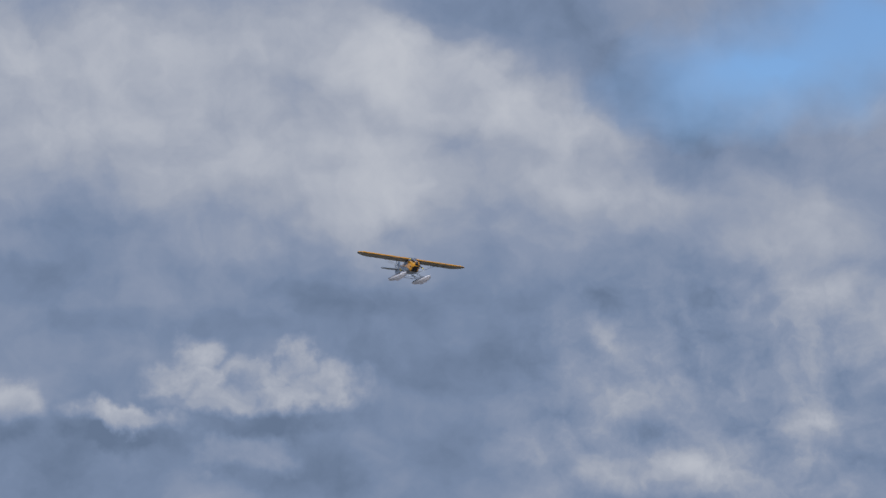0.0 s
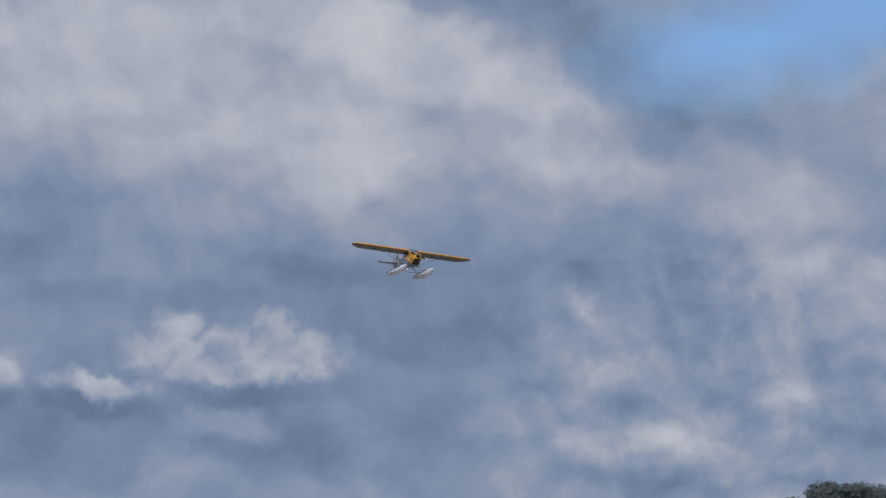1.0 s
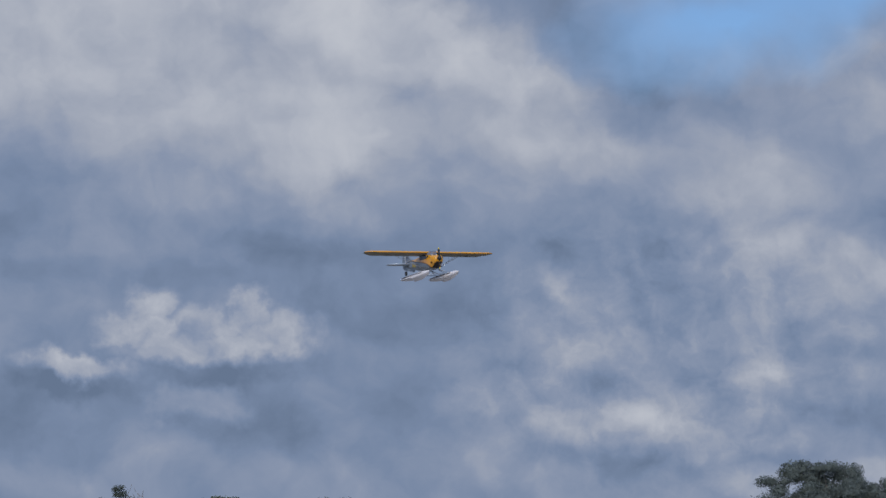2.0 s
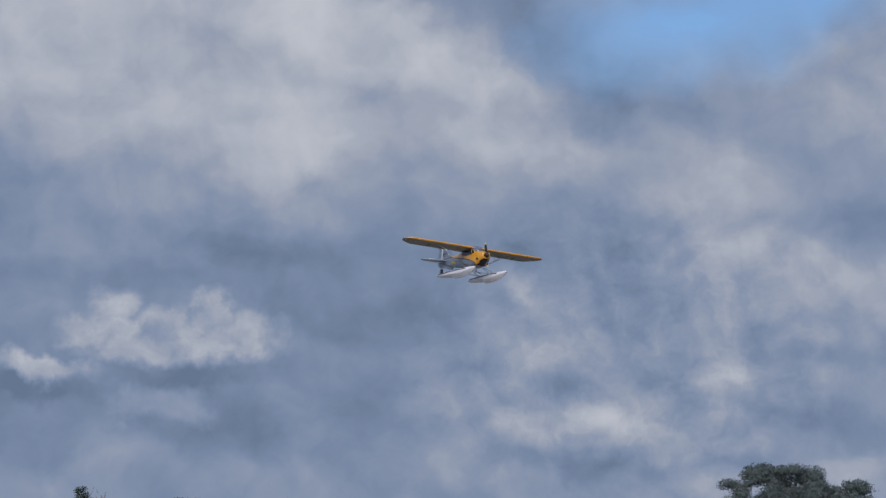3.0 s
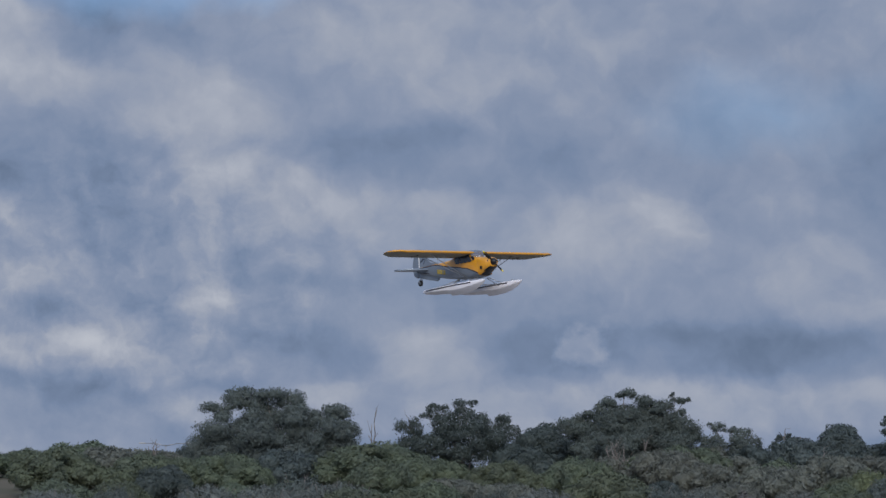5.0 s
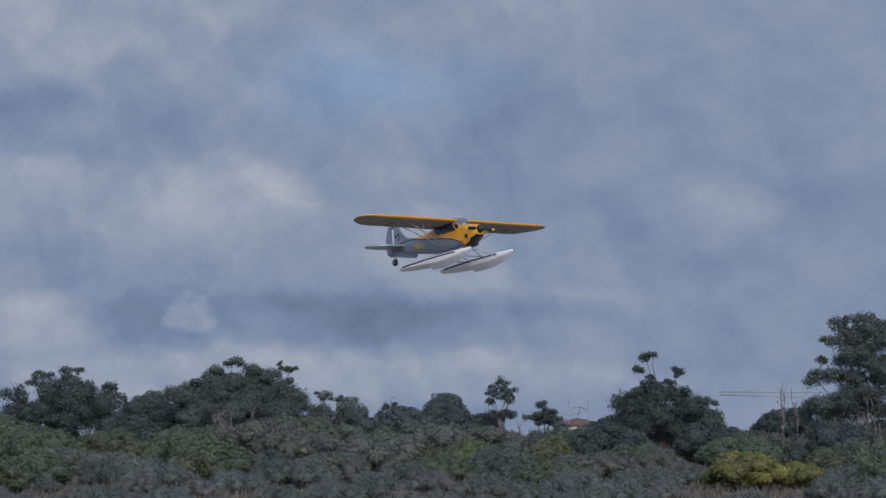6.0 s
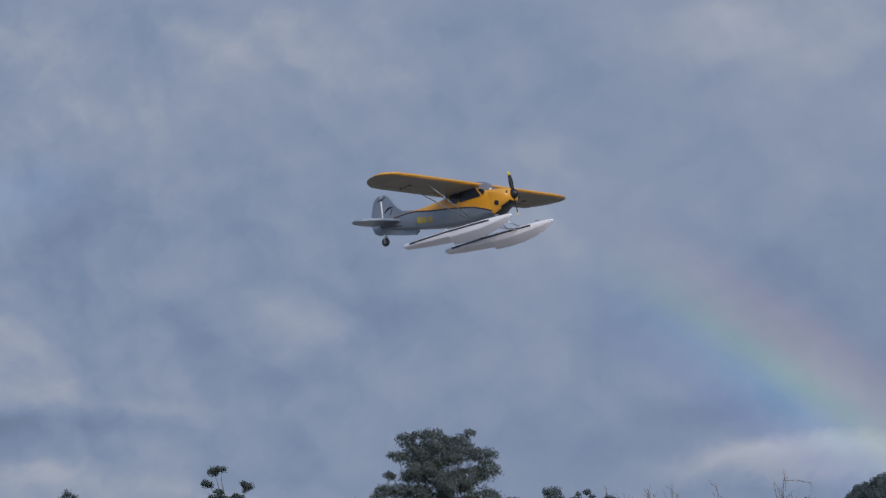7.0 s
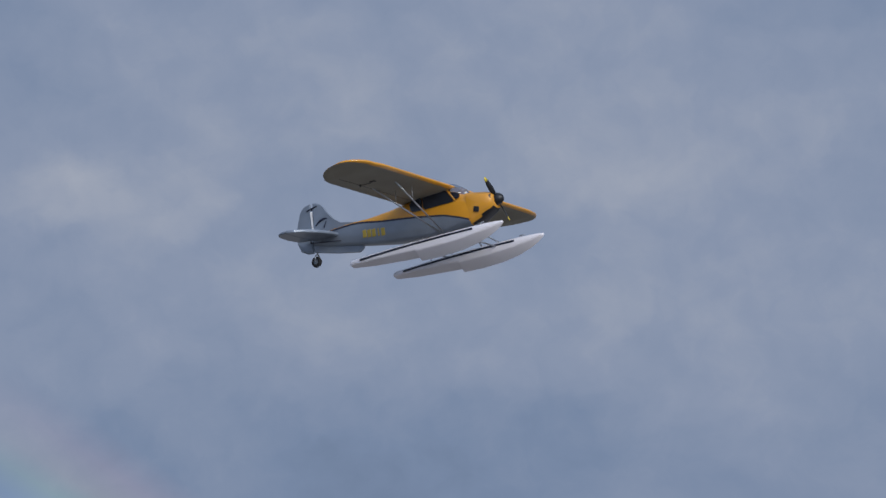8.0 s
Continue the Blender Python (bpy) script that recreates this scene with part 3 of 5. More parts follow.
def make_tail(plane):
    # upright fin and rudder
    fin = [(-0.62, -0.116), (-0.76, -0.095), (-0.82, -0.055), (-0.865, -0.005)] + arc_points(-0.965, -0.002, 0.088, 0.070, 25, 88, 5) + [(-0.974, -0.215), (-0.76, -0.205)]
    f = part("fin", shape("fin", *plate(fin, 0.020, "y", 0.0), SILVER), plane, "silver-grey fin")
    rud = arc_points(-0.975, 0.000, 0.085, 0.068, 94, 165, 5) + [(-1.078, -0.045), (-1.092, -0.105), (-1.088, -0.165), (-1.065, -0.215), (-1.02, -0.238), (-0.978, -0.240)]
    part("rudder", shape("rudder", *plate(rud, 0.017, "y", 0.0), SILVER), plane, "rounded silver-grey rudder")
    bm = bmesh.new()
    bmesh.ops.create_cube(bm, size=1, matrix=pose(-0.972, 0, -0.055, 0, -3, 0) @ Matrix.Diagonal((0.010, 0.0225, 0.145, 1)))
    part("fin_stripe", bm_shape("fin_stripe", bm, TRIM_WHITE), f, "white stripe on the fin")
    for s in (-1, 1):
        # dark swoosh emblem and the mark at the top
        verts, faces = [], []
        last = None
        for k in range(9):
            t = k / 8
            p = Vector((-0.945 + 0.085 * t, s * 0.0112, -0.075 + 0.012 * t + 0.024 * math.sin(2.4 * t)))
            if last:
                tube(last, p, 0.003 + 0.0035 * math.sin(math.pi * (t - 0.06)), 0.003 + 0.0035 * math.sin(math.pi * t), 6, verts, faces)
            last = p
        tube((-0.888, s * 0.0112, -0.098), (-0.868, s * 0.0112, -0.058), 0.005, 0.002, 6, verts, faces)
        part("emblem", shape("emblem", verts, faces, NAVY), f, "dark swoosh emblem")
        verts, faces = [], []
        tube((-1.005, s * 0.0090, 0.026), (-0.930, s * 0.0108, 0.044), 0.005, 0.004, 6, verts, faces)
        part("fin_flash", shape("fin_flash", verts, faces, NAVY), f, "dark flash near the fin's top")
    # ventral fin that starts with a step
    ven = [(-0.615, -0.235), (-0.622, -0.274), (-0.65, -0.294), (-0.80, -0.272), (-0.92, -0.248), (-0.972, -0.236), (-0.974, -0.19), (-0.80, -0.20)]
    part("ventral_fin", shape("ventral_fin", *plate(ven, 0.022, "y", 0.0), SILVER), plane, "silver-grey ventral fin")
    # tailplane halves with elevators
    for s in (-1, 1):
        out = [(-0.775, s * 0.012), (-0.785, s * 0.10), (-0.815, s * 0.19), (-0.860, s * 0.265)] + \
              [(p[0], s * p[1]) for p in arc_points(-0.955, 0.245, 0.078, 0.082, 40, 92, 4)] + [(-0.958, s * 0.012)]
        t = part("tailplane", shape("tailplane", *plate(out, 0.020, "z", -0.160), SILVER, smooth=False), plane, "silver-grey tailplane half")
        elv = [(-0.962, s * 0.018)] + [(p[0], s * p[1]) for p in arc_points(-0.962, 0.245, 0.088, 0.080, 90, 175, 5)] + [(-1.060, s * 0.15), (-1.045, s * 0.04)]
        part("elevator", shape("elevator", *plate(elv, 0.016, "z", -0.160), SILVER), t, "silver-grey elevator")
        part("control_rod", tube_shape("control_rod", [((-0.76, s * 0.034, -0.205), (-0.975, s * 0.035, -0.182), 0.003, 0.003), ((-0.975, s * 0.035, -0.184), (-0.97, s * 0.035, -0.160), 0.004, 0.002)], NAVY, 6),
             plane, "thin dark control rod")
    # tail wheel on its sprung leg
    leg = part("tail_leg", tube_shape("tail_leg", [((-0.955, 0, -0.22), (-0.955, 0, -0.247), 0.005, 0.004), ((-0.955, 0, -0.247), (-0.958, -0.018, -0.258), 0.004, 0.004),
               ((-0.955, 0, -0.247), (-0.958, 0.018, -0.258), 0.004, 0.004), ((-0.958, -0.018, -0.258), (-0.966, -0.018, -0.294), 0.004, 0.004),
               ((-0.958, 0.018, -0.258), (-0.966, 0.018, -0.294), 0.004, 0.004)], ALLOY), plane, "alloy tail-wheel fork")
    rings = []
    for k in range(18):
        a = 2 * math.pi * k / 18
        c = Vector((-0.966 + 0.023 * math.cos(a), 0, -0.294 + 0.023 * math.sin(a)))
        d = Vector((math.cos(a), 0, math.sin(a)))
        rings.append([c + d * 0.0115 * math.cos(b) + Vector((0, 0.0140 * math.sin(b), 0)) for b in np.linspace(0, 2 * math.pi, 9)[:-1]])
    rings.append(rings[0])
    verts, faces = loft(rings, caps=False)
    wheel = part("tail_wheel", shape("tail_wheel", verts, faces, RUBBER, smooth=True), plane, "black rubber tail wheel")
    verts, faces = [], []
    tube((-0.966, -0.011, -0.294), (-0.966, 0.011, -0.294), 0.014, 0.014, 14, verts, faces)
    tube((-0.966, -0.020, -0.294), (-0.966, 0.020, -0.294), 0.005, 0.005, 8, verts, faces)
    part("hub", shape("hub", verts, faces, SILVER), wheel, "grey hub")


def make_struts(plane):
    for s in (-1, 1):
        for x0, x1 in ((-0.02, -0.05), (-0.04, -0.22)):
            a, b = (x0, s * 0.092, -0.303), (x1, s * 0.54, -0.066)
            part("wing_strut", tube_shape("wing_strut", [(a, b, 0.0055, 0.0055)], ALLOY, 8, 0.6), plane, "grey streamlined wing strut")
            mid = Vector(a).lerp(Vector(b), 0.62)
            part("jury_strut", tube_shape("jury_strut", [(mid, (mid.x, mid.y, -0.068), 0.0018, 0.0018)], ALLOY, 6), plane, "thin jury strut")
        # servo with its arm below the wing
        bm = bmesh.new()
        bmesh.ops.create_cube(bm, size=1, matrix=pose(-0.12, s * 0.66, -0.077) @ Matrix.Diagonal((0.036, 0.018, 0.008, 1)))
        bmesh.ops.create_cube(bm, size=1, matrix=pose(-0.17, s * 0.66, -0.085) @ Matrix.Diagonal((0.07, 0.003, 0.003, 1)))
        bmesh.ops.create_cube(bm, size=1, matrix=pose(-0.205, s * 0.66, -0.084) @ Matrix.Diagonal((0.006, 0.004, 0.020, 1)))
        part("aileron_servo", bm_shape("aileron_servo", bm, BLACK), plane, "small black aileron servo and pushrod")


def make_markings(plane):
    # the registration as plain bars
    for s in (-1, 1):
        for k in range(5):
            x = -0.44 - 0.035 * k
            y = curve_at(x, (-0.60, -0.30), (0.050, 0.088))
            bm = bmesh.new()
            bmesh.ops.create_cube(bm, size=1, matrix=pose(x, s * (y - 0.0005), -0.210 + 0.004 * (k - 2), 0, -4, s * 7.2) @ Matrix.Diagonal((0.012 if k == 1 else 0.028, 0.004, 0.047, 1)))
            bmesh.ops.bevel(bm, geom=bm.edges[:], offset=0.0015, segments=1, affect="EDGES")
            part("marking_bar", bm_shape("marking_bar", bm, GOLD), plane, "plain yellow marking bar")
        part("foot_step", tube_shape("foot_step", [((-0.06, s * 0.06, -0.318), (-0.12, s * 0.10, -0.333), 0.004, 0.003), ((-0.12, s * 0.10, -0.333), (-0.20, s * 0.10, -0.330), 0.0035, 0.0035)], BLACK, 6),
             plane, "thin black step below the body")


FLOAT_Y = 0.239


def float_mesh():
    """A float with a sheer line, chines, a keel and a step at mid length."""
    def ring(x, deck, chine, keel, half):
        d = half * 0.84
        return [(x, 0, deck + 0.008), (x, d * 0.72, deck + 0.005), (x, d, deck - 0.003), (x, half, 0.55 * deck + 0.45 * chine), (x, half * 0.985, chine), (x, half * 0.5, 0.42 * chine + 0.58 * keel), (x, 0, keel),
                (x, -half * 0.5, 0.42 * chine + 0.58 * keel), (x, -half * 0.985, chine), (x, -half, 0.55 * deck + 0.45 * chine), (x, -d, deck - 0.003), (x, -d * 0.72, deck + 0.005)]
    rings = []
    for x, deck, chine, keel, half in ((-0.562, -0.409, -0.428, -0.438, 0.034), (-0.55, -0.406, -0.430, -0.444, 0.040), (-0.40, -0.397, -0.430, -0.457, 0.053), (-0.22, -0.387, -0.430, -0.464, 0.062), (-0.092, -0.381, -0.430, -0.467, 0.066),
                                       (-0.089, -0.381, -0.436, -0.488, 0.066), (0.05, -0.375, -0.433, -0.487, 0.067), (0.18, -0.369, -0.424, -0.477, 0.064), (0.29, -0.364, -0.409, -0.456, 0.055),
                                       (0.37, -0.361, -0.394, -0.429, 0.043), (0.425, -0.360, -0.379, -0.401, 0.029), (0.455, -0.362, -0.370, -0.378, 0.014), (0.464, -0.365, -0.367, -0.370, 0.004)):
        rings.append(ring(x, deck, chine, keel, half))
    verts, faces = loft(rings)
    me = shape("hull", verts, faces, WHITE)
    bm = bmesh.new()
    bm.from_mesh(me)
    sharp = [e for e in bm.edges if abs(e.verts[0].co.y) > 0.02 and e.calc_face_angle(0) > 0.5]
    bmesh.ops.bevel(bm, geom=sharp, offset=0.003, segments=2, affect="EDGES")
    bmesh.ops.recalc_face_normals(bm, faces=bm.faces)
    bm.to_mesh(me)
    bm.free()
    me.polygons.foreach_set("use_smooth", [True] * len(me.polygons))
    me.set_sharp_from_angle(angle=radians(18))
    return me


def make_floats(plane):
    for s in (-1, 1):
        fl = part("float", float_mesh(), plane, "white stepped float with a dark deck stripe", pose(0, s * FLOAT_Y, 0))
        for e in (-1, 1):
            verts, faces = [], []
            path = [(-0.48, -0.405, 0.0455), (-0.40, -0.400, 0.0485), (-0.22, -0.390, 0.0560), (-0.05, -0.382, 0.0595), (0.10, -0.376, 0.0585), (0.22, -0.371, 0.0545), (0.29, -0.368, 0.0500)]
            for p, q in zip(path[:-1], path[1:]):
                tube((p[0], e * (p[2] + 0.0035), p[1] - 0.010), (q[0], e * (q[2] + 0.0035), q[1] - 0.010), 0.0068, 0.0068, 6, verts, faces)
            part("deck_stripe", shape("deck_stripe", verts, faces, NAVY), fl, "dark navy deck stripe")
        # cleat near the bow
        part("cleat", tube_shape("cleat", [((0.32, 0, -0.362), (0.32, 0, -0.343), 0.004, 0.004), ((0.30, 0, -0.343), (0.34, 0, -0.340), 0.004, 0.003)], ALLOY, 6), fl, "small alloy cleat")
        # legs between body and float
        for x0, x1 in ((0.13, 0.20), (0.10, 0.06), (-0.17, -0.14), (-0.19, -0.30)):
            part("float_strut", tube_shape("float_strut", [((x0, s * 0.07, -0.312), (x1, s * (FLOAT_Y - 0.02), -0.378), 0.0045, 0.0045)], ALLOY, 8), plane, "thin grey float strut")
    for x in (0.17, -0.17):
        part("spreader_bar", tube_shape("spreader_bar", [((x, -FLOAT_Y, -0.388), (x, FLOAT_Y, -0.388), 0.005, 0.005)], ALLOY, 8), plane, "alloy spreader bar")


def make_propeller(plane):
    rings = []
    for x, r in ((-0.012, 0.036), (0.0, 0.037), (0.015, 0.034), (0.028, 0.027), (0.038, 0.017), (0.044, 0.006)):
        rings.append([(x, r * math.cos(a), r * math.sin(a)) for a in np.linspace(0, 2 * math.pi, 17)[:-1]])
    verts, faces = loft(rings)
    prop = part("propeller", shape("spinner", verts, faces, BLACK, smooth=True), plane, "two-blade propeller with a black spinner", pose(0.308, 0, -0.159))
    for s in (-1, 1):
        rings = []
        for r, w, tw in ((0.02, 0.010, 60), (0.045, 0.014, 50), (0.08, 0.017, 36), (0.115, 0.0155, 27), (0.138, 0.013, 22), (0.139, 0.013, 22), (0.158, 0.009, 19), (0.166, 0.003, 18)):
            c, d = math.cos(radians(tw)), math.sin(radians(tw))
            rings.append([(u * w * d + v * 0.0028 * c, s * (u * w * c - v * 0.0028 * d), s * r) for u, v in ((-1, 0), (-0.4, 1), (0.5, 0.7), (1, 0), (0.4, -0.5), (-0.5, -0.6))])
        verts, faces = loft(rings[:6])
        blade = part("blade", shape("blade", verts, faces, BLACK, smooth=True), prop, "black propeller blade")
        verts, faces = loft(rings[5:])
        part("blade_tip", shape("blade_tip", verts, faces, TIP, smooth=True), blade, "yellow blade tip")
    return prop


def make_plane():
    plane = new("seaplane")
    tagged(plane, "yellow and silver-grey high-wing radio-controlled seaplane flying on white floats", "model aircraft")
    for s in (-1, 1):
        w = part("wing", wing_mesh(s), plane, "yellow wing panel with a rounded tip")
        # hinge lines of flap and aileron
        for y0, y1 in ((0.12, 0.50), (0.52, 0.86)):
            bm = bmesh.new()
            bmesh.ops.create_cube(bm, size=1, matrix=pose(-0.215, s * (y0 + y1) / 2, -0.0785, 0, 1.0, 0) @ Matrix.Diagonal((0.004, y1 - y0, 0.003, 1)))
            part("hinge_line", bm_shape("hinge_line", bm, BLACK), w, "dark hinge line")
    make_body(plane), make_cowling(plane), make_cabin(plane), make_tail(plane), make_struts(plane), make_markings(plane), make_floats(plane)
    return plane, make_propeller(plane)


seaplane, propeller = make_plane()


# ---- trees and scrub ----
BALL = bmesh.new()
bmesh.ops.create_icosphere(BALL, subdivisions=1, radius=1.0)
BALL.verts.index_update()
BALL_V = np.array([v.co[:] for v in BALL.verts])
BALL_F = np.array([[v.index for v in f.verts] for f in BALL.faces])
BALL.free()


def leaf_mesh(name, clumps, leaf, mat, rng, cover=1.4, depth=0.22, lift=0.0, narrow=1.0, core=0.0, ragged=0.2):
    """Foliage: small leaves over rounded clumps (centre and half sizes), each clump with a denser inside.
    lift: leaves point up (+) or hang (-); narrow: leaf width; depth: how far the leaves reach into a clump."""
    data = np.array([(*c, *h) for c, h in clumps], float)
    mid, half = data[:, :3], data[:, 3:]
    area = 4 * math.pi * (half[:, 0] * half[:, 2]) ** 1.0
    per = np.maximum(12, (cover * area / (0.41 * narrow * leaf * leaf)).astype(int))
    which = np.repeat(np.arange(len(mid)), per)
    d = rng.normal(size=(len(which), 3))
    d /= np.linalg.norm(d, axis=1)[:, None]
    keep = (d[:, 2] > -0.45) | (rng.random(len(d)) < 0.45)
    which, d = which[keep], d[keep]
    # knobs on the clumps, so that their outline is uneven
    knob = np.sin(d[:, 0] * 5.1 + which * 1.7) * np.sin(d[:, 1] * 4.7 + which * 2.3) * np.sin(d[:, 2] * 5.3 + which)
    rad = 1.0 - np.abs(rng.normal(0, depth, len(d))) + ragged * knob + np.maximum(0, rng.normal(-0.1, ragged * 0.6, len(d)))
    pos = mid[which] + d * half[which] * np.clip(rad, 0.1, 1.45)[:, None]
    # leaves deep inside another clump are not needed
    hidden = np.zeros(len(pos), bool)
    for k in range(len(mid)):
        hidden |= (np.sum(((pos - mid[k]) / (half[k] * 0.72)) ** 2, axis=1) < 1) & (which != k)
    which, d, pos = which[~hidden], d[~hidden], pos[~hidden]
    n = len(pos)
    out = d / half[which]
    out /= np.linalg.norm(out, axis=1)[:, None]
    out += 0.42 * rng.normal(size=(n, 3))
    out /= np.linalg.norm(out, axis=1)[:, None]
    along = rng.normal(size=(n, 3))
    along[:, 2] += lift
    along -= 0.8 * out * np.sum(along * out, axis=1)[:, None]
    along /= np.linalg.norm(along, axis=1)[:, None]
    across = np.cross(along, out)
    s = leaf * (0.6 + 0.8 * rng.random(n))[:, None]
    w = s * narrow
    q = np.stack([pos - along * s * 0.45 + across * w * 0.34, pos - along * s * 0.45 - across * w * 0.34, pos + along * s * 0.75 - out * s * 0.15], 1).reshape(-1, 3)
    verts, faces = [q], [np.arange(len(q)).reshape(-1, 3)]
    n = len(q)
    if core:
        for c, h in zip(mid, half):
            bumps = 1 + 0.18 * rng.normal(size=len(BALL_V))
            verts.append(BALL_V * np.clip(bumps, 0.7, 1.2)[:, None] * h * core + c)
            faces.append(BALL_F + n)
            n += len(BALL_V)
    verts, faces = np.concatenate(verts), np.concatenate(faces)
    me = bpy.data.meshes.new(name)
    me.vertices.add(len(verts)), me.loops.add(faces.size), me.polygons.add(len(faces))
    me.vertices.foreach_set("co", verts.ravel())
    me.loops.foreach_set("vertex_index", faces.ravel().astype(np.int32))
    me.polygons.foreach_set("loop_start", np.arange(0, faces.size, 3, dtype=np.int32))
    me.update(calc_edges=True)
    me.materials.append(mat)
    return me


def limb(segs, a, b, ra, rb, rng, n=4, bend=0.12):
    """A crooked branch from a to b."""
    a, b = Vector(a), Vector(b)
    length = (b - a).length
    last, r0 = a, ra
    for k in range(1, n + 1):
        t = k / n
        p = a.lerp(b, t)
        if k < n:
            p += Vector(rng.normal(size=3)) * bend * length / n
        r = ra + (rb - ra) * t
        segs.append((last, p, r0, r))
        last, r0 = p, r


def place(az, r):
    x, y = r * math.sin(radians(az)), r * math.cos(radians(az))
    return Vector((x, y, ground_z(x, y)))


def tree(name, label, az, r, puffs, mat, seed, leaf=0.13, airy=0.5, bark=BARK, trunk=0.12, trunks=1, fill=1.0, mass=(), category="tree", group=""):
    """A tree at compass angle az, r metres off. Each puff of the crown: degrees aside, elevation, half width and half height in degrees;
    mass: closed inner parts of the crown, likewise."""
    rng = np.random.default_rng(seed)
    base = place(az, r)
    ob = new(name)
    ob.location = base
    tagged(ob, label, category, group)
    deg = r * math.tan(radians(1))
    right = Vector((math.cos(radians(az)), -math.sin(radians(az)), 0))
    back = Vector((math.sin(radians(az)), math.cos(radians(az)), 0))
    clumps, segs, tops = [], [], []
    feet = [right * (k - (trunks - 1) / 2) * 0.7 for k in range(trunks)]
    for i, (da, el, hw, hh) in enumerate(puffs):
        c = right * da * deg + back * rng.uniform(-0.5, 0.5) * hw * deg + Vector((0, 0, EYE.z + r * math.tan(radians(el)) - base.z))
        w, h = hw * deg, hh * deg
        foot = feet[i % trunks]
        fork = foot.lerp(Vector((c.x * 0.45, c.y * 0.45, c.z * 0.9)), 0.5)
        limb(segs, fork, c, trunk * 0.45, trunk * 0.16, rng, 4, 0.16)
        tops.append((foot, fork))
        m = max(4, int(w * h * (7.5 - 2.0 * airy) * fill))
        for _ in range(m):
            d = rng.normal(size=3)
            d /= np.linalg.norm(d)
            k = rng.uniform(0.15, 1.0) ** 0.5
            cr = rng.uniform(0.34, 0.72) * (1.0 - 0.2 * airy) * min(1.25, max(0.5, h / 0.75))
            we, he = max(0.15, 1.15 * w - 0.8 * cr), max(0.1, 1.2 * h - 0.6 * cr)
            p = c + right * (d[0] * we * k) + back * (d[1] * we * k * 0.8) + Vector((0, 0, d[2] * he * k))
            clumps.append((p, (cr * rng.uniform(1.0, 1.4), cr * rng.uniform(1.0, 1.4), cr * rng.uniform(0.75, 1.15))))
            if rng.random() < 0.4:
                limb(segs, c, p, trunk * 0.14, trunk * 0.05, rng, 2, 0.2)
    for da, el, hw, hh in mass:
        c = right * da * deg + Vector((0, 0, EYE.z + r * math.tan(radians(el)) - base.z))
        w, h = hw * deg, hh * deg
        size = 0.24 * (w + h)
        n = int(max(8, 3.4 * w * h / (size * size)))
        for k in range(n):
            z = 1 - 2 * (k + 0.5) / n
            a, q = k * 2.399963 + rng.uniform(-0.5, 0.5), math.sqrt(1 - z * z)
            cr = size * rng.uniform(0.5, 1.0)
            j = rng.uniform(0.75, 1.05)
            p = c + right * (math.cos(a) * q * (w - 0.6 * cr) * j) + back * (math.sin(a) * q * (w - 0.6 * cr) * 0.8 * j) + Vector((0, 0, z * (h - 0.5 * cr) * j))
            clumps.append((p, (cr * rng.uniform(0.9, 1.3), cr * rng.uniform(0.9, 1.3), cr * rng.uniform(0.7, 1.0))))
    for foot, fork in tops:
        limb(segs, foot + Vector((0, 0, -0.4)), fork, trunk, trunk * 0.5, rng, 4, 0.06)
    part("trunk", tube_shape("trunk", segs, bark, 5), ob)
    part("crown", leaf_mesh("crown", clumps, leaf, mat, rng, 1.2 - 0.5 * airy, 0.25 + 0.25 * airy, -0.9, 0.8, 0.55 if airy < 0.47 else 0.0, 0.32), ob)
    return ob


def dome_tree(label, az, r, half, high, mat, seed, group=""):
    """A low broad tree with one rounded, knobbly crown that reaches nearly to the ground; half width and top in degrees."""
    rng = np.random.default_rng(seed)
    base = place(az, r)
    ob = new("round_tree")
    ob.location = base
    tagged(ob, label, "tree", group)
    deg = r * math.tan(radians(1))
    w, h = half * deg, EYE.z + r * math.tan(radians(high)) - base.z
    clumps, segs = dome_clumps(rng, w, h, 0.85)
    part("trunk", tube_shape("trunk", segs, BARK, 5), ob)
    part("crown", leaf_mesh("crown", clumps, 0.16, mat, rng, 1.35, 0.16, 0.2, 0.8, 0.82, 0.16), ob)
    return ob


def dome_clumps(rng, wide, high, knob=1.0):
    """Clumps that cover a dome, uneven in size, and the stems that carry them."""
    clumps, segs = [], []
    size = min(1.15, 0.24 * (wide + high)) * knob
    n = int(max(9, 2.2 * wide * high / (size * size)))
    for k in range(n):
        z = 1 - 1.12 * (k + 0.5) / n
        a = k * 2.399963 + rng.uniform(-0.35, 0.35)
        s = math.sqrt(max(0.0, 1 - z * z))
        cr = size * rng.uniform(0.65, 1.15)
        j = rng.uniform(0.86, 1.06)
        top = 0.62 * high
        p = Vector((math.cos(a) * s * (wide - 0.7 * cr) * j, math.sin(a) * s * (wide - 0.7 * cr) * j, 0.38 * high + z * (top - 0.6 * cr) * j))
        p.z = max(0.3 * cr, p.z)
        clumps.append((p, (cr * rng.uniform(0.95, 1.25), cr * rng.uniform(0.95, 1.25), cr * rng.uniform(0.7, 0.9))))
        if k % 3 == 0:
            limb(segs, (0, 0, -0.3), p, 0.07, 0.02, rng, 3, 0.2)
    clumps.append((Vector((0, 0, 0.36 * high)), (0.72 * wide, 0.72 * wide, 0.48 * high)))
    return clumps, segs


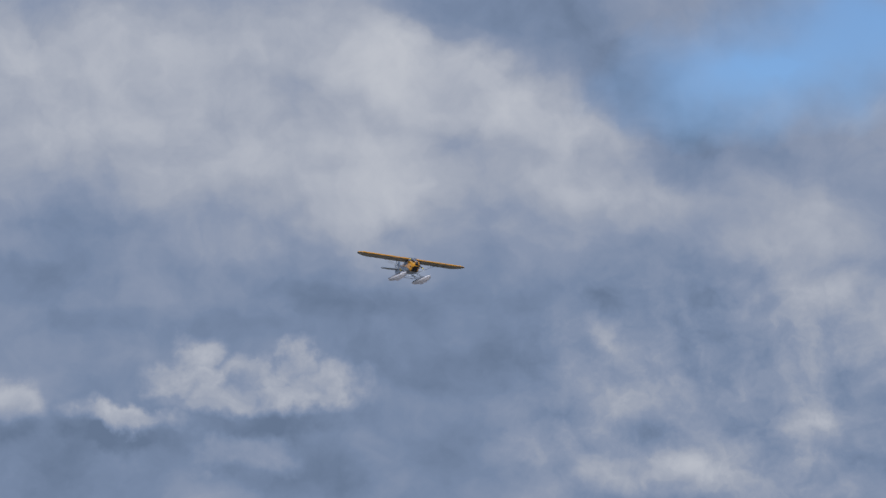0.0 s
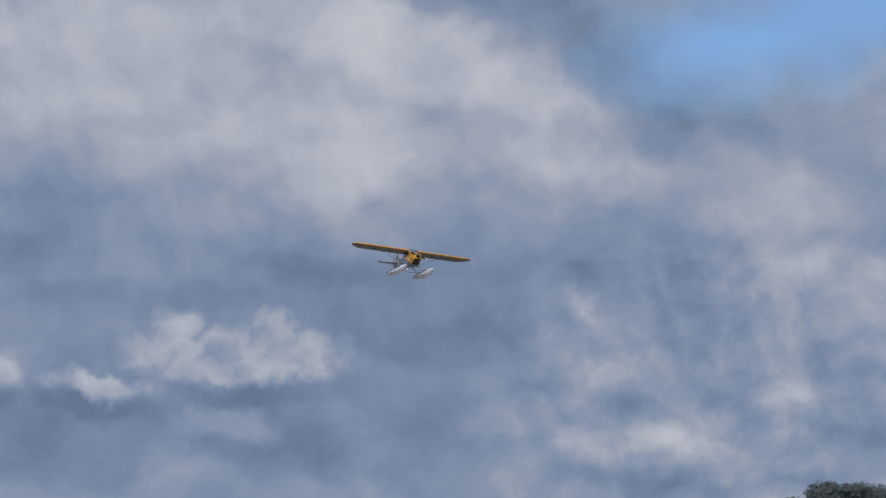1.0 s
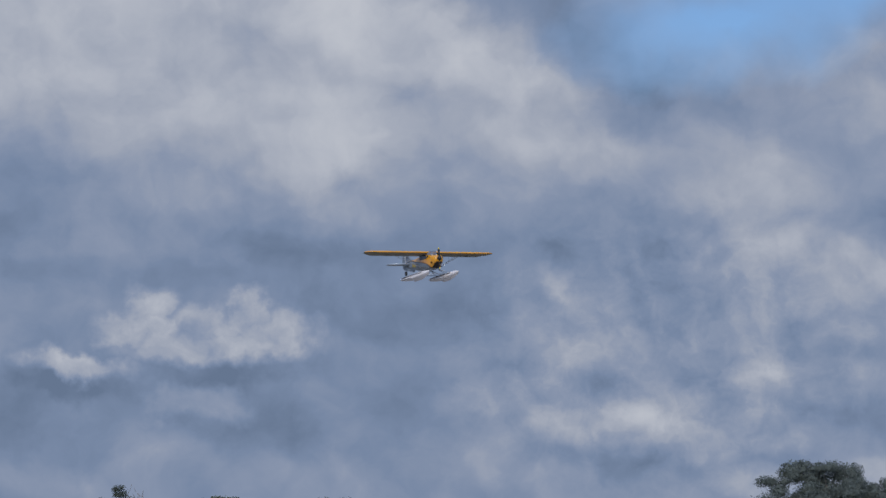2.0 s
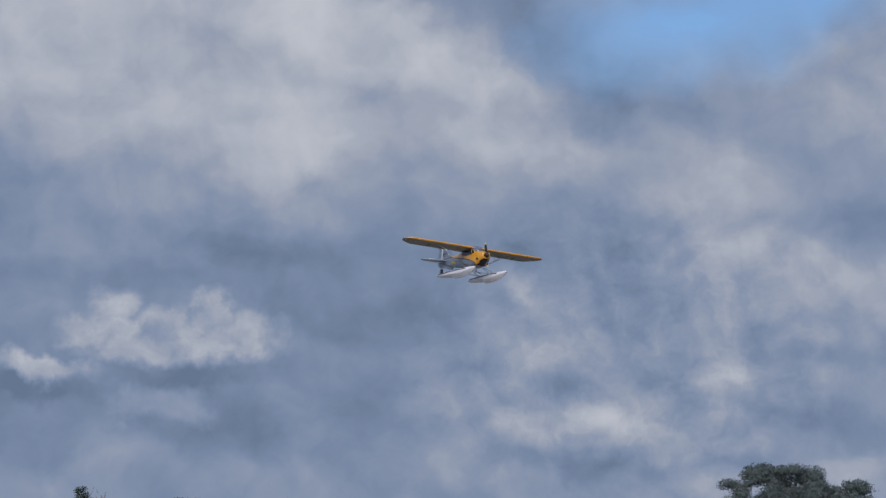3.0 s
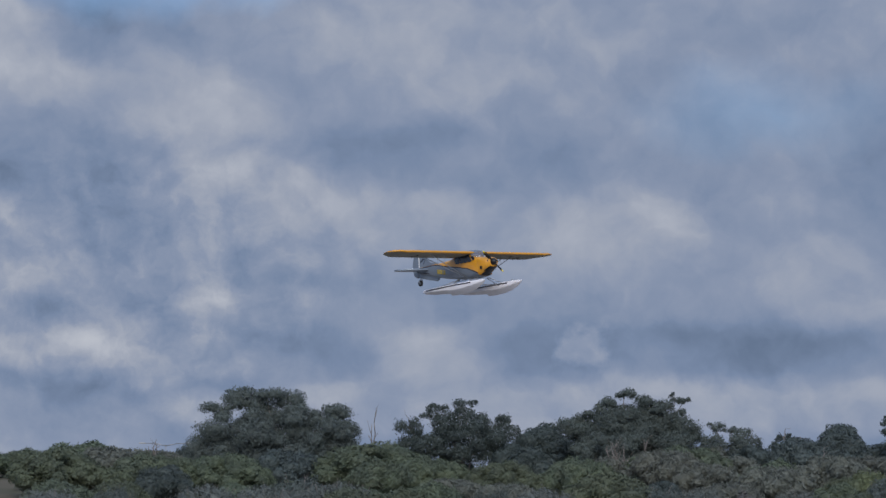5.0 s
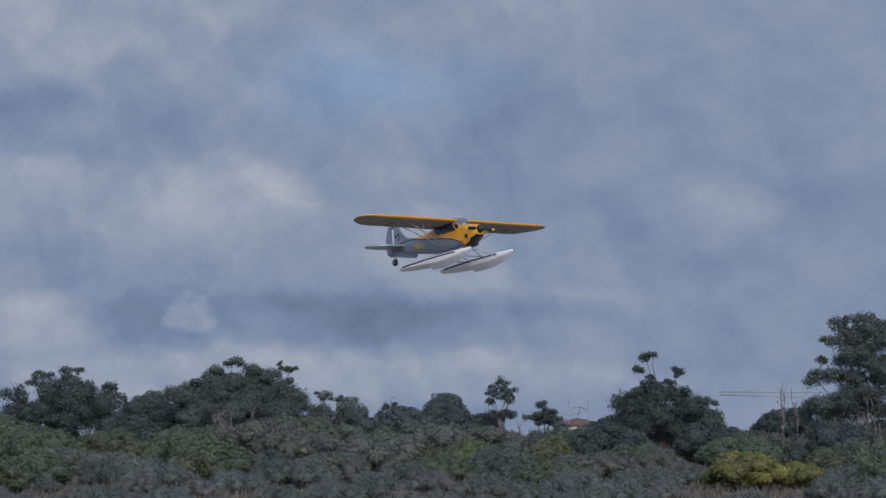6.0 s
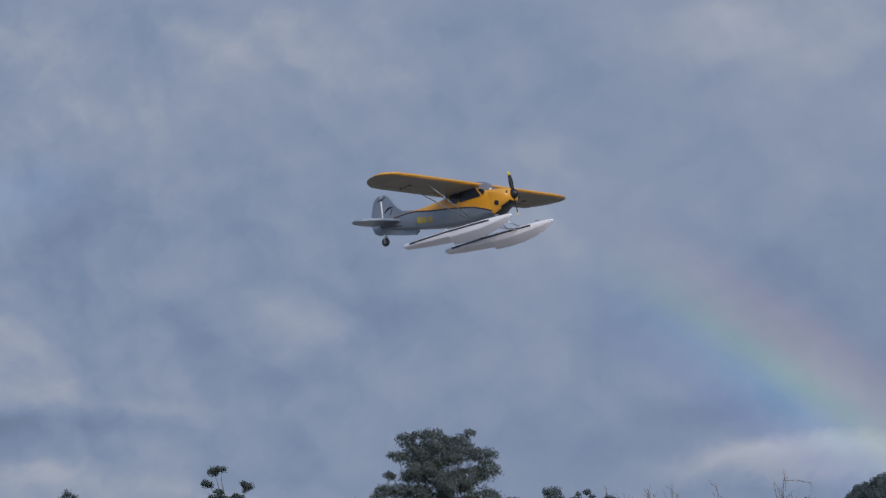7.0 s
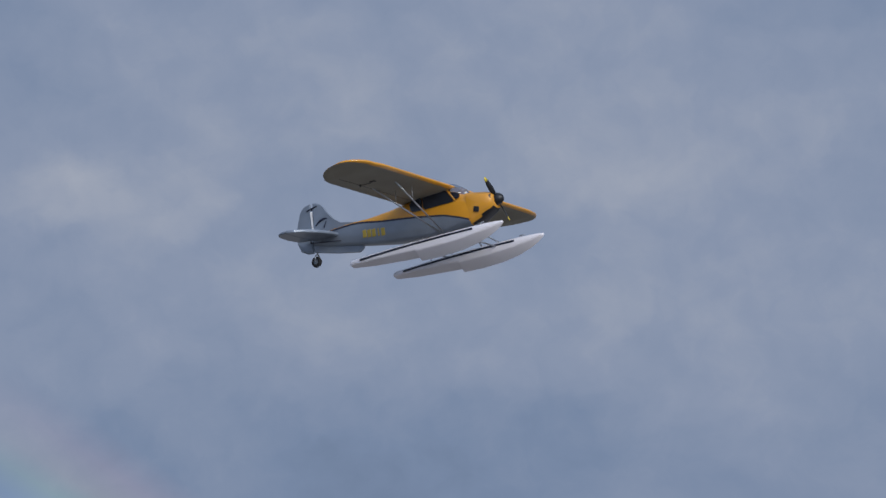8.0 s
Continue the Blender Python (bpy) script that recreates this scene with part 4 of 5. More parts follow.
def random_puffs(seed, half, low, high, n, size=0.5):
    """Puffs that fill a dome of that half width between two elevations."""
    rng = np.random.default_rng(seed)
    out = []
    for _ in range(n):
        u = rng.uniform(-1, 1)
        lim = low + (high - low) * math.sqrt(max(0.05, 1 - 0.85 * u * u))
        hh = size * rng.uniform(0.5, 0.8)
        out.append((u * half * 0.85, rng.uniform(low, max(low + 0.05, lim - hh)), size * rng.uniform(0.7, 1.1), hh))
    out.append((0, high - size * 0.6, size * 0.9, size * 0.6))
    return out


GUMS = "skyline gum trees"
EUC = "spreading grey-green gum tree on the scrubby hill"
LOW = "low rounded green tree on the skyline"
tree("gum_tree", "broad dense grey-green gum tree on the scrubby hill", -7.4, 196,
     [(-1.15, 2.3, 0.33, 0.28), (-0.75, 2.55, 0.42, 0.26), (-0.2, 2.6, 0.45, 0.24), (0.25, 2.52, 0.42, 0.26), (-0.4, 2.1, 0.7, 0.35), (0.45, 2.1, 0.6, 0.35),
      (1.1, 2.22, 0.36, 0.28), (1.3, 1.85, 0.4, 0.35), (-1.3, 1.55, 0.5, 0.35), (0.1, 1.55, 0.9, 0.35), (1.0, 1.4, 0.6, 0.4), (-0.6, 1.2, 0.7, 0.3)], GUM, 11, airy=0.45, trunks=3, mass=((-0.35, 1.85, 1.2, 0.4), (0.85, 1.75, 0.8, 0.5), (-0.9, 1.4, 0.8, 0.4), (0.3, 1.3, 1.2, 0.4)), group=GUMS)
tree("gum_tree", "gum tree with flat separate tufts on the scrubby hill", -3.75, 200,
     [(-0.55, 2.28, 0.2, 0.11), (-0.35, 2.38, 0.22, 0.13), (0.08, 2.38, 0.2, 0.15), (0.35, 2.46, 0.16, 0.10), (-0.95, 1.98, 0.26, 0.18), (-0.3, 2.08, 0.34, 0.2), (0.15, 2.12, 0.3, 0.2), (0.55, 2.12, 0.28, 0.16), (0.95, 2.1, 0.24, 0.18), (1.05, 1.85, 0.25, 0.2),
      (0.3, 1.75, 0.7, 0.25), (-0.75, 1.65, 0.45, 0.25), (-0.2, 1.45, 0.7, 0.2)], DARKGUM, 12, airy=0.5, trunks=3, mass=((0.25, 1.85, 0.75, 0.3), (-0.6, 1.6, 0.6, 0.3), (0.4, 1.5, 0.9, 0.3)), group=GUMS)
dome_tree("low rounded dark green tree on the scrubby hill", -2.0, 205, 0.72, 2.0, DARKGUM, 13, GUMS)
tree("gum_tree", "large many-stemmed gum tree with a tufted top", -0.2, 200,
     [(-0.12, 2.62, 0.26, 0.15), (0.96, 2.58, 0.22, 0.11), (1.1, 2.48, 0.18, 0.11), (0.95, 2.25, 0.2, 0.16), (-0.95, 2.15, 0.34, 0.2), (-0.5, 2.38, 0.3, 0.17), (0.35, 2.48, 0.3, 0.18), (0.0, 2.2, 0.5, 0.25), (0.6, 2.25, 0.35, 0.25),
      (-1.2, 1.95, 0.35, 0.22), (-0.6, 1.9, 0.6, 0.35), (0.4, 1.85, 0.7, 0.4), (1.05, 1.85, 0.4, 0.3), (0.0, 1.45, 1.2, 0.4)], GUM, 14, airy=0.4, trunks=3, mass=((0.1, 2.05, 0.95, 0.42), (0.0, 1.6, 1.4, 0.4), (0.9, 1.85, 0.55, 0.4)), group=GUMS)
tree("gum_tree", "small airy gum tree with open foliage", 1.85, 203, [(-0.35, 2.0, 0.24, 0.14), (0.0, 1.95, 0.25, 0.14), (0.3, 1.85, 0.2, 0.14), (0.45, 1.65, 0.15, 0.22), (-0.35, 1.7, 0.3, 0.2), (0.1, 1.55, 0.45, 0.2)], GUM, 15, airy=0.6, mass=((0.0, 1.55, 0.6, 0.3),), group=GUMS)
tree("gum_tree", "small airy gum tree with open foliage", 2.9, 215, [(-0.1, 1.74, 0.16, 0.10), (0.15, 1.76, 0.14, 0.09), (0.0, 1.55, 0.35, 0.13)], DARKGUM, 16, airy=0.6, mass=((0.0, 1.55, 0.3, 0.15),), group=GUMS)
dome_tree("dense rounded dark green tree on the skyline", 4.1, 205, 0.52, 2.03, DARKGUM, 17, GUMS)
tree("gum_tree", "slender gum tree with loose tufts on the skyline", 5.22, 206, [(0.02, 2.24, 0.14, 0.14), (-0.18, 2.07, 0.17, 0.12), (0.18, 2.06, 0.17, 0.12), (-0.22, 1.88, 0.14, 0.1), (0.1, 1.9, 0.16, 0.09), (-0.1, 1.6, 0.24, 0.12)], DARKGUM, 18, airy=0.6, mass=((0.0, 2.04, 0.2, 0.17), (0.0, 1.6, 0.35, 0.12)), group=GUMS)
tree("gum_tree", "small gum tree on the skyline", 6.1, 204, [(-0.05, 1.78, 0.15, 0.1), (0.12, 1.62, 0.22, 0.12), (-0.25, 1.55, 0.22, 0.11), (0.0, 1.42, 0.4, 0.13)], DARKGUM, 19, airy=0.4, mass=((0.05, 1.55, 0.3, 0.18),), group=GUMS)
tree("gum_tree", "dark domed gum tree with layered tufts above its crown", 8.5, 195,
     [(-0.20, 2.81, 0.2, 0.055), (-0.34, 2.76, 0.13, 0.055), (-0.45, 2.52, 0.2, 0.075), (0.29, 2.46, 0.15, 0.10), (-0.22, 2.36, 0.12, 0.06), (-0.35, 2.25, 0.26, 0.09), (0.05, 2.24, 0.2, 0.08),
      (-0.55, 2.02, 0.32, 0.15), (0.0, 2.02, 0.55, 0.18), (0.4, 1.95, 0.4, 0.18), (0.8, 1.75, 0.35, 0.2), (-0.6, 1.7, 0.5, 0.28), (0.3, 1.6, 0.8, 0.32), (-0.3, 1.3, 0.8, 0.35), (0.6, 1.2, 0.8, 0.3)], DARKGUM, 20, airy=0.4, mass=((0.05, 1.8, 0.85, 0.38), (0.2, 1.4, 1.1, 0.4)), group=GUMS)
tree("gum_tree", "tall open-crowned gum tree with pale stems", 12.75, 188,
     [(-0.68, 3.42, 0.22, 0.2), (-0.3, 3.5, 0.32, 0.16), (0.1, 3.52, 0.3, 0.16), (0.5, 3.42, 0.26, 0.2), (-0.85, 3.1, 0.26, 0.14), (-0.35, 3.12, 0.45, 0.26), (0.25, 3.1, 0.45, 0.28), (0.85, 3.1, 0.26, 0.26), (1.0, 2.8, 0.2, 0.25), (-0.95, 2.65, 0.24, 0.16), (-0.25, 2.72, 0.5, 0.28), (0.45, 2.7, 0.45, 0.28),
      (-1.15, 2.35, 0.3, 0.22), (-0.5, 2.25, 0.5, 0.25), (0.75, 2.1, 0.6, 0.3), (-0.8, 1.75, 0.7, 0.3), (0.6, 1.6, 0.6, 0.3)], GUM, 21, airy=0.55, trunks=4, trunk=0.13, mass=((-0.05, 3.12, 0.66, 0.40), (0.15, 2.5, 0.66, 0.38), (0.0, 1.85, 1.0, 0.4)), group=GUMS)
tree("gum_tree", "grey-brown gum tree beside the tall gum tree", 14.4, 196, random_puffs(22, 0.9, 1.3, 2.25, 9, 0.4), GREYGUM, 22, airy=0.55, trunks=2, group=GUMS)
tree("gum_tree", "small dark tree before the houses", 15.0, 196, [(0, 2.35, 0.18, 0.13), (0.05, 2.1, 0.22, 0.18), (-0.1, 1.8, 0.3, 0.2)], DARKGUM, 23, airy=0.3, group=GUMS)
tree("gum_tree", "small dark tree before the houses", 15.8, 196, [(0, 2.3, 0.3, 0.12), (-0.3, 2.2, 0.2, 0.12), (0.35, 2.15, 0.25, 0.14), (0.1, 1.7, 0.5, 0.25)], DARKGUM, 24, airy=0.3, group=GUMS)
for i, (az, top) in enumerate(((13.9, 1.75), (14.6, 1.85), (15.3, 1.75), (16.0, 1.8), (16.7, 1.9), (17.5, 1.75))):
    tree("gum_tree", "grey-brown half-bare tree in the thicket", az, 188 + 2 * (i % 3), random_puffs(70 + i, 0.5, 1.0, top, 7, 0.3), BROWNLEAF, 70 + i, airy=0.75, bark=DEAD, trunks=3, trunk=0.08, group=GUMS)
dome_tree("large dark rounded tree on the skyline", 22.6, 190, 2.0, 2.72, DARKGUM, 25, GUMS)
tree("gum_tree", EUC, 18.6, 205, random_puffs(26, 1.0, 1.2, 2.2, 8, 0.42), GUM, 26, airy=0.5, group=GUMS)
tree("gum_tree", EUC, 20.4, 205, random_puffs(27, 0.9, 1.2, 2.2, 8, 0.42), GUM, 27, airy=0.5, group=GUMS)
for i, (az, r, half, top) in enumerate(((-17.6, 200, 1.15, 2.02), (-15.9, 202, 0.7, 1.92), (-14.75, 202, 0.75, 1.79), (-13.6, 203, 0.7, 1.62), (-11.3, 202, 0.85, 1.66), (-12.5, 206, 0.6, 1.5), (-20.1, 200, 1.2, 2.04), (-24.0, 200, 1.3, 1.9), (-9.9, 207, 0.6, 1.5))):
    dome_tree(LOW, az, r, half, top, WATTLE, 29 + i, GUMS)
tree("gum_tree", "thin half-bare gum tree on the skyline", -21.9, 200, [(0, 2.15, 0.25, 0.16), (0.15, 1.9, 0.25, 0.15), (-0.3, 1.9, 0.25, 0.15), (0.0, 1.5, 0.6, 0.3)], GUM, 64, airy=0.8, group=GUMS)


def bare_tree(az, r, top, seed, spread=0.35, stems=5, label="bare grey dead tree standing in the scrub"):
    rng = np.random.default_rng(seed)
    base = place(az, r)
    ob = new("dead_tree")
    ob.location = base
    tagged(ob, label, "tree", "bare trees")
    deg = r * math.tan(radians(1))
    height = EYE.z + r * math.tan(radians(top)) - base.z
    right = Vector((math.cos(radians(az)), -math.sin(radians(az)), 0))
    segs = []
    for k in range(stems):
        tip = right * rng.uniform(-1, 1) * spread * deg + Vector((0, rng.uniform(-0.5, 0.5), height * rng.uniform(0.72, 1.0)))
        foot = Vector((0, 0, -0.3))
        limb(segs, foot, tip, 0.07, 0.02, rng, 6, 0.14)
        for _ in range(4 + 2 * (stems > 4)):
            t = rng.uniform(0.5, 0.97)
            p = foot.lerp(tip, t)
            limb(segs, p, p + right * rng.uniform(-0.7, 0.7) + Vector((0, 0, rng.uniform(0.3, 1.1))), 0.022, 0.008, rng, 3, 0.25)
    part("trunk", tube_shape("trunk", segs, DEAD, 5), ob)


for az, r, top, seed, spread, stems in ((-4.75, 204, 2.62, 41, 0.12, 1), (-5.45, 204, 2.45, 42, 0.15, 2), (3.25, 205, 1.95, 43, 0.35, 3), (6.80, 206, 1.75, 44, 0.05, 1), (10.9, 200, 2.35, 45, 0.35, 3), (16.6, 196, 2.7, 46, 0.5, 7), (11.3, 200, 2.2, 54, 0.2, 2),
                                        (17.4, 196, 2.6, 47, 0.5, 7), (18.4, 198, 2.8, 48, 0.05, 1), (19.8, 198, 2.8, 49, 0.35, 6), (-10.0, 204, 1.85, 50, 0.25, 3), (-21.7, 203, 2.3, 51, 0.3, 4), (-0.2, 186, 1.75, 53, 0.5, 5), (3.6, 186, 1.4, 55, 0.1, 2), (5.5, 188, 1.45, 56, 0.1, 1), (14.0, 178, 1.6, 57, 0.6, 6), (15.6, 178, 1.7, 58, 0.6, 6), (0.6, 172, 1.0, 59, 0.3, 4)):
    bare_tree(az, r, top, seed, spread, stems)


def dome_shrub(name, label, mat, seed, wide, high, knob, leaf=0.175, group=""):
    """A dense, knobbly, rounded shrub whose base is at the origin."""
    rng = np.random.default_rng(seed)
    ob = new(name)
    tagged(ob, label, "shrub", group)
    clumps, segs = dome_clumps(rng, wide, high, knob)
    part("stem", tube_shape("stem", segs, DEAD, 4), ob)
    part("foliage", leaf_mesh("foliage", clumps, leaf, mat, rng, 1.12, 0.16, 0.3, 0.8, 0.82, 0.18), ob)
    return ob


def loose_shrub(name, label, mat, seed, wide, high, leaf=0.145, cover=0.75, sprays=15, group=""):
    """A loose bush of upright feathery sprays on thin stems."""
    rng = np.random.default_rng(seed)
    ob = new(name)
    tagged(ob, label, "shrub", group)
    clumps, segs = [], []
    for k in range(sprays):
        a, s = k * 2.4 + rng.uniform(-0.4, 0.4), math.sqrt((k + 0.5) / sprays)
        h = high * (1 - 0.5 * s * s) * rng.uniform(0.7, 1.0)
        p = Vector((math.cos(a) * s * wide * 0.85, math.sin(a) * s * wide * 0.85, h * 0.55))
        cr = rng.uniform(0.24, 0.36) * wide
        clumps.append((p, (cr, cr, h * rng.uniform(0.42, 0.5))))
        for _ in range(2):
            tip = p + Vector((rng.uniform(-1, 1) * cr, rng.uniform(-1, 1) * cr, h * rng.uniform(0.42, 0.6)))
            limb(segs, (0.3 * p.x, 0.3 * p.y, -0.2), tip, 0.025, 0.007, rng, 3, 0.12)
    part("stem", tube_shape("stem", segs, DEAD, 4), ob)
    part("foliage", leaf_mesh("foliage", clumps, leaf, mat, rng, cover, 0.22, 1.2, 0.6, 0.72, 0.3), ob)
    return ob


SHRUBS = "shrubs on the slope"
KINDS = [
    dome_shrub("shrub", "broad rounded olive-green wattle shrub on the slope", WATTLE, 61, 3.6, 3.1, 0.72, group=SHRUBS),
    dome_shrub("shrub", "rounded olive-green wattle shrub on the slope", WATTLE, 62, 2.4, 2.3, 0.8, group=SHRUBS),
    dome_shrub("shrub", "rounded dull brown-green shrub on the slope", GREYGUM, 63, 2.7, 2.7, 0.75, group=SHRUBS),
    dome_shrub("shrub", "dense dark green shrub on the slope", DARKGUM, 64, 2.2, 2.9, 0.85, group=SHRUBS),
    loose_shrub("shrub", "loose feathery grey-green bush on the slope", GREYLEAF, 65, 2.3, 2.3, group=SHRUBS),
    loose_shrub("shrub", "thin brownish twiggy shrub on the slope", BROWNLEAF, 66, 1.9, 1.9, 0.14, 0.5, 14, SHRUBS),
    dome_shrub("shrub", "small yellow-green rounded shrub on the slope", LIME, 68, 1.5, 1.7, 0.8, group=SHRUBS),
    loose_shrub("shrub", "tall loose dull green shrub on the slope", GUM, 69, 2.2, 3.0, 0.155, 0.8, 15, SHRUBS),
]
BLOOM = dome_shrub("wattle_bush", "wattle bush covered in yellow blossom", BLOSSOM, 67, 1.9, 1.9, 0.62, 0.13, "flowering wattles")


def scatter_shrubs():
    """Rows of scrub up the slope: grey and brown at its foot, rounded wattles higher, dark trees' undergrowth at the top."""
    rng = np.random.default_rng(5)
    # the large shrubs of the middle slope: kind, compass angle, distance, size
    spots = [(KINDS[k], Matrix.Translation(place(az, r)) @ Matrix.Rotation(az * 2.1, 4, "Z") @ Matrix.Diagonal((s, s, s * tall, 1))) for k, az, r, s, tall in (
        (0, -2.75, 167, 0.66, 1.18), (0, -1.25, 168, 0.68, 1.22), (2, 0.45, 172, 0.95, 1.2), (2, 1.25, 170, 0.8, 1.1), (7, -6.9, 157, 0.95, 0.85), (4, -6.2, 154, 1.0, 1.0), (4, -7.6, 154, 0.9, 1.0),
        (0, -8.4, 172, 0.8, 1.1), (0, -4.3, 170, 0.75, 1.1), (1, -5.3, 172, 0.9, 1.1), (2, 3.9, 170, 0.8, 1.3), (1, 2.7, 171, 0.9, 1.1), (4, 5.4, 163, 1.05, 1.05), (6, 4.65, 165, 1.0, 1.15), (6, 6.2, 163, 1.0, 1.3),
        (2, 8.4, 158, 0.5, 1.3), (3, 7.3, 172, 0.95, 1.0), (3, 9.4, 174, 0.95, 1.0), (0, 6.9, 176, 0.7, 1.1), (2, 10.4, 172, 0.8, 1.1), (0, -10.0, 172, 0.8, 1.1), (0, -11.8, 173, 0.85, 1.1), (3, 12.2, 172, 1.0, 1.0), (2, 13.8, 170, 0.8, 1.0))]
    rows = ((206, 1.15, (3, 7, 3, 2), 0.90), (183, 1.5, (0, 2, 0, 3, 2, 7), 0.92), (168, 2.0, (1, 2, 0, 1, 3), 0.62), (157, 1.2, (1, 2, 4, 1, 7, 6, 1), 0.80), (149, 1.05, (4, 2, 4, 7, 1, 5), 0.82), (142, 0.95, (4, 5, 4, 5), 0.70), (135, 0.85, (5, 4, 5), 0.58))
    for r0, step, kinds, big in rows:
        az = -22.0 + rng.uniform(0, step)
        while az < 24.0:
            # the house and the flowering wattles show through here
            if (r0 > 200 and 6.2 < az < 7.3) or (140 < r0 < 160 and 9.3 < az < 11.8):
                az += 0.6
                continue
            k = kinds[rng.integers(len(kinds))]
            if az > 13.4 and 150 < r0 < 200 and rng.random() < 0.7:
                k = 5
            elif az > 6.5 and r0 > 170 and rng.random() < 0.5:
                k = 3
            r = r0 + rng.uniform(-5, 5)
            s = rng.uniform(0.75, 1.2) * big
            m = Matrix.Translation(place(az, r)) @ Matrix.Rotation(rng.uniform(0, 6.28), 4, "Z") @ Matrix.Diagonal((s * rng.uniform(0.9, 1.15), s * rng.uniform(0.9, 1.15), s * rng.uniform(0.85, 1.1), 1))
            spots.append((KINDS[k], m))
            wide = step * (1.0 if -13 < az < 18 else 3.2)
            az += wide * rng.uniform(0.7, 1.3)
    return spots


def put_spots(spots):
    used = set()
    for kind, m in spots:
        if kind.name in used:
            copy_thing(kind, Matrix()).matrix_basis = m
        else:
            used.add(kind.name)
            kind.matrix_basis = Matrix()
            first[kind] = m


first = {}
put_spots(scatter_shrubs())
for kind, m in first.items():
    kind.matrix_basis = m
for i, (az, r, s) in enumerate(((10.2, 147, 1.15), (11.25, 148, 0.8), (14.2, 147, 0.7))):
    m = Matrix.Translation(place(az, r)) @ Matrix.Rotation(i * 1.3, 4, "Z") @ Matrix.Diagonal((s, s, s * 0.95, 1))
    if i == 0:
        BLOOM.matrix_basis = m
    else:
        copy_thing(BLOOM, Matrix()).matrix_basis = m


def make_reeds():
    """Dry reeds and low scrub along the foot of the slope, too many to count."""
    rng = np.random.default_rng(9)
    n = 42000
    az = rng.uniform(-24, 32, n)
    r = rng.uniform(122, 150, n)
    verts, faces = np.zeros((n, 3, 3)), np.arange(n * 3).reshape(-1, 3)
    for i in range(n):
        p = place(az[i], r[i])
        h = rng.uniform(0.4, 1.0) * (0.6 + 0.5 * noise.noise(Vector((p.x * 0.2, p.y * 0.2, 0))))
        lean = rng.normal(size=2) * 0.25
        w = rng.uniform(0.03, 0.07)
        a = rng.uniform(0, 3.14)
        verts[i] = ((p.x - w * math.cos(a), p.y - w * math.sin(a), p.z - 0.05), (p.x + w * math.cos(a), p.y + w * math.sin(a), p.z - 0.05), (p.x + lean[0], p.y + lean[1], p.z + h))
    me = shape("reeds", verts.reshape(-1, 3), [tuple(f) for f in faces.tolist()], REED)
    tagged(new("reeds", me), "dry brown reeds along the foot of the slope", "reeds", kind="stuff")


make_reeds()


# ---- houses, lamps and the crane behind the trees ----
def house(az, r, base_el, wide, deep, wall, rise, turn, label):
    p = place(az, r)
    ob = new("house")
    tagged(ob, label, "house", "houses behind the trees")
    z = EYE.z + r * math.tan(radians(base_el))
    ob.matrix_basis = Matrix.Translation((p.x, p.y, z)) @ Matrix.Rotation(radians(-az + turn), 4, "Z")
    low = p.z - z - 0.5
    me = box("wall", (wide, deep, wall - low), RENDERED, 0.02)
    part("wall", me, ob, "", pose(0, 0, (wall + low) / 2))
    w, d, e = wide / 2 + 0.5, deep / 2 + 0.5, wall - 0.02
    verts = [(-w, -d, e), (w, -d, e), (w, d, e), (-w, d, e), (-w + d * 0.9, 0, e + rise), (w - d * 0.9, 0, e + rise), (-w, -d, e + 0.16), (w, -d, e + 0.16), (w, d, e + 0.16), (-w, d, e + 0.16)]
    faces = [(3, 2, 1, 0), (0, 1, 7, 6), (1, 2, 8, 7), (2, 3, 9, 8), (3, 0, 6, 9), (6, 7, 5, 4), (7, 8, 5), (8, 9, 4, 5), (9, 6, 4)]
    part("roof", shape("roof", verts, faces, TILE), ob, "red tiled hip roof")
    n = max(2, int(wide / 3.2))
    for k in range(n):
        x = (k - (n - 1) / 2) * wide / n
        win = part("window", box("window", (1.5, 0.12, 1.2), TRIM_WHITE, 0.02), ob, "white-framed window", pose(x, -deep / 2 - 0.02, wall - 1.3))
        part("pane", box("pane", (1.32, 0.05, 1.02), PANE), win, "dark pane", pose(0, -0.05, 0))


house(6.75, 300, 1.02, 4.2, 5, 1.9, 0.8, 8, "cream house with a red tiled roof on the ridge")
house(14.7, 290, 1.50, 5, 6, 2.2, 1.2, 12, "cream house with a red tiled roof on the ridge")
house(15.65, 286, 1.34, 5.5, 6, 2.3, 1.1, -10, "cream house with a red tiled roof on the ridge")


def street_lamp(az, r, top, arms, reach=1.0, mast=0.0):
    p = place(az, r)
    ob = new("street_lamp")
    ob.location = p
    tagged(ob, "grey steel street lamp on a tall pole", "street lamp", "street lamps")
    h = EYE.z + r * math.tan(radians(top)) - p.z
    part("pole", tube_shape("pole", [((0, 0, -0.3), (0, 0, h + mast), 0.06, 0.04)], STEEL, 8), ob)
    right = Vector((math.cos(radians(az)), -math.sin(radians(az)), 0))
    for s in arms:
        arm = part("arm", tube_shape("arm", [((0, 0, h - 0.1), right * s * 1.2 * reach + Vector((0, 0, h + 0.15)), 0.05, 0.045), (right * s * 1.2 * reach + Vector((0, 0, h + 0.15)), right * s * 2.2 * reach + Vector((0, 0, h + 0.18)), 0.045, 0.04)], STEEL, 6), ob)
        head = part("lamp_head", box("lamp_head", (0.75 * reach, 0.28, 0.14), STEEL, 0.04), arm, "flat lamp head")
        head.matrix_basis = Matrix.Translation(right * s * 2.4 * reach + Vector((0, 0, h + 0.17))) @ Matrix.Rotation(radians(-az), 4, "Z")


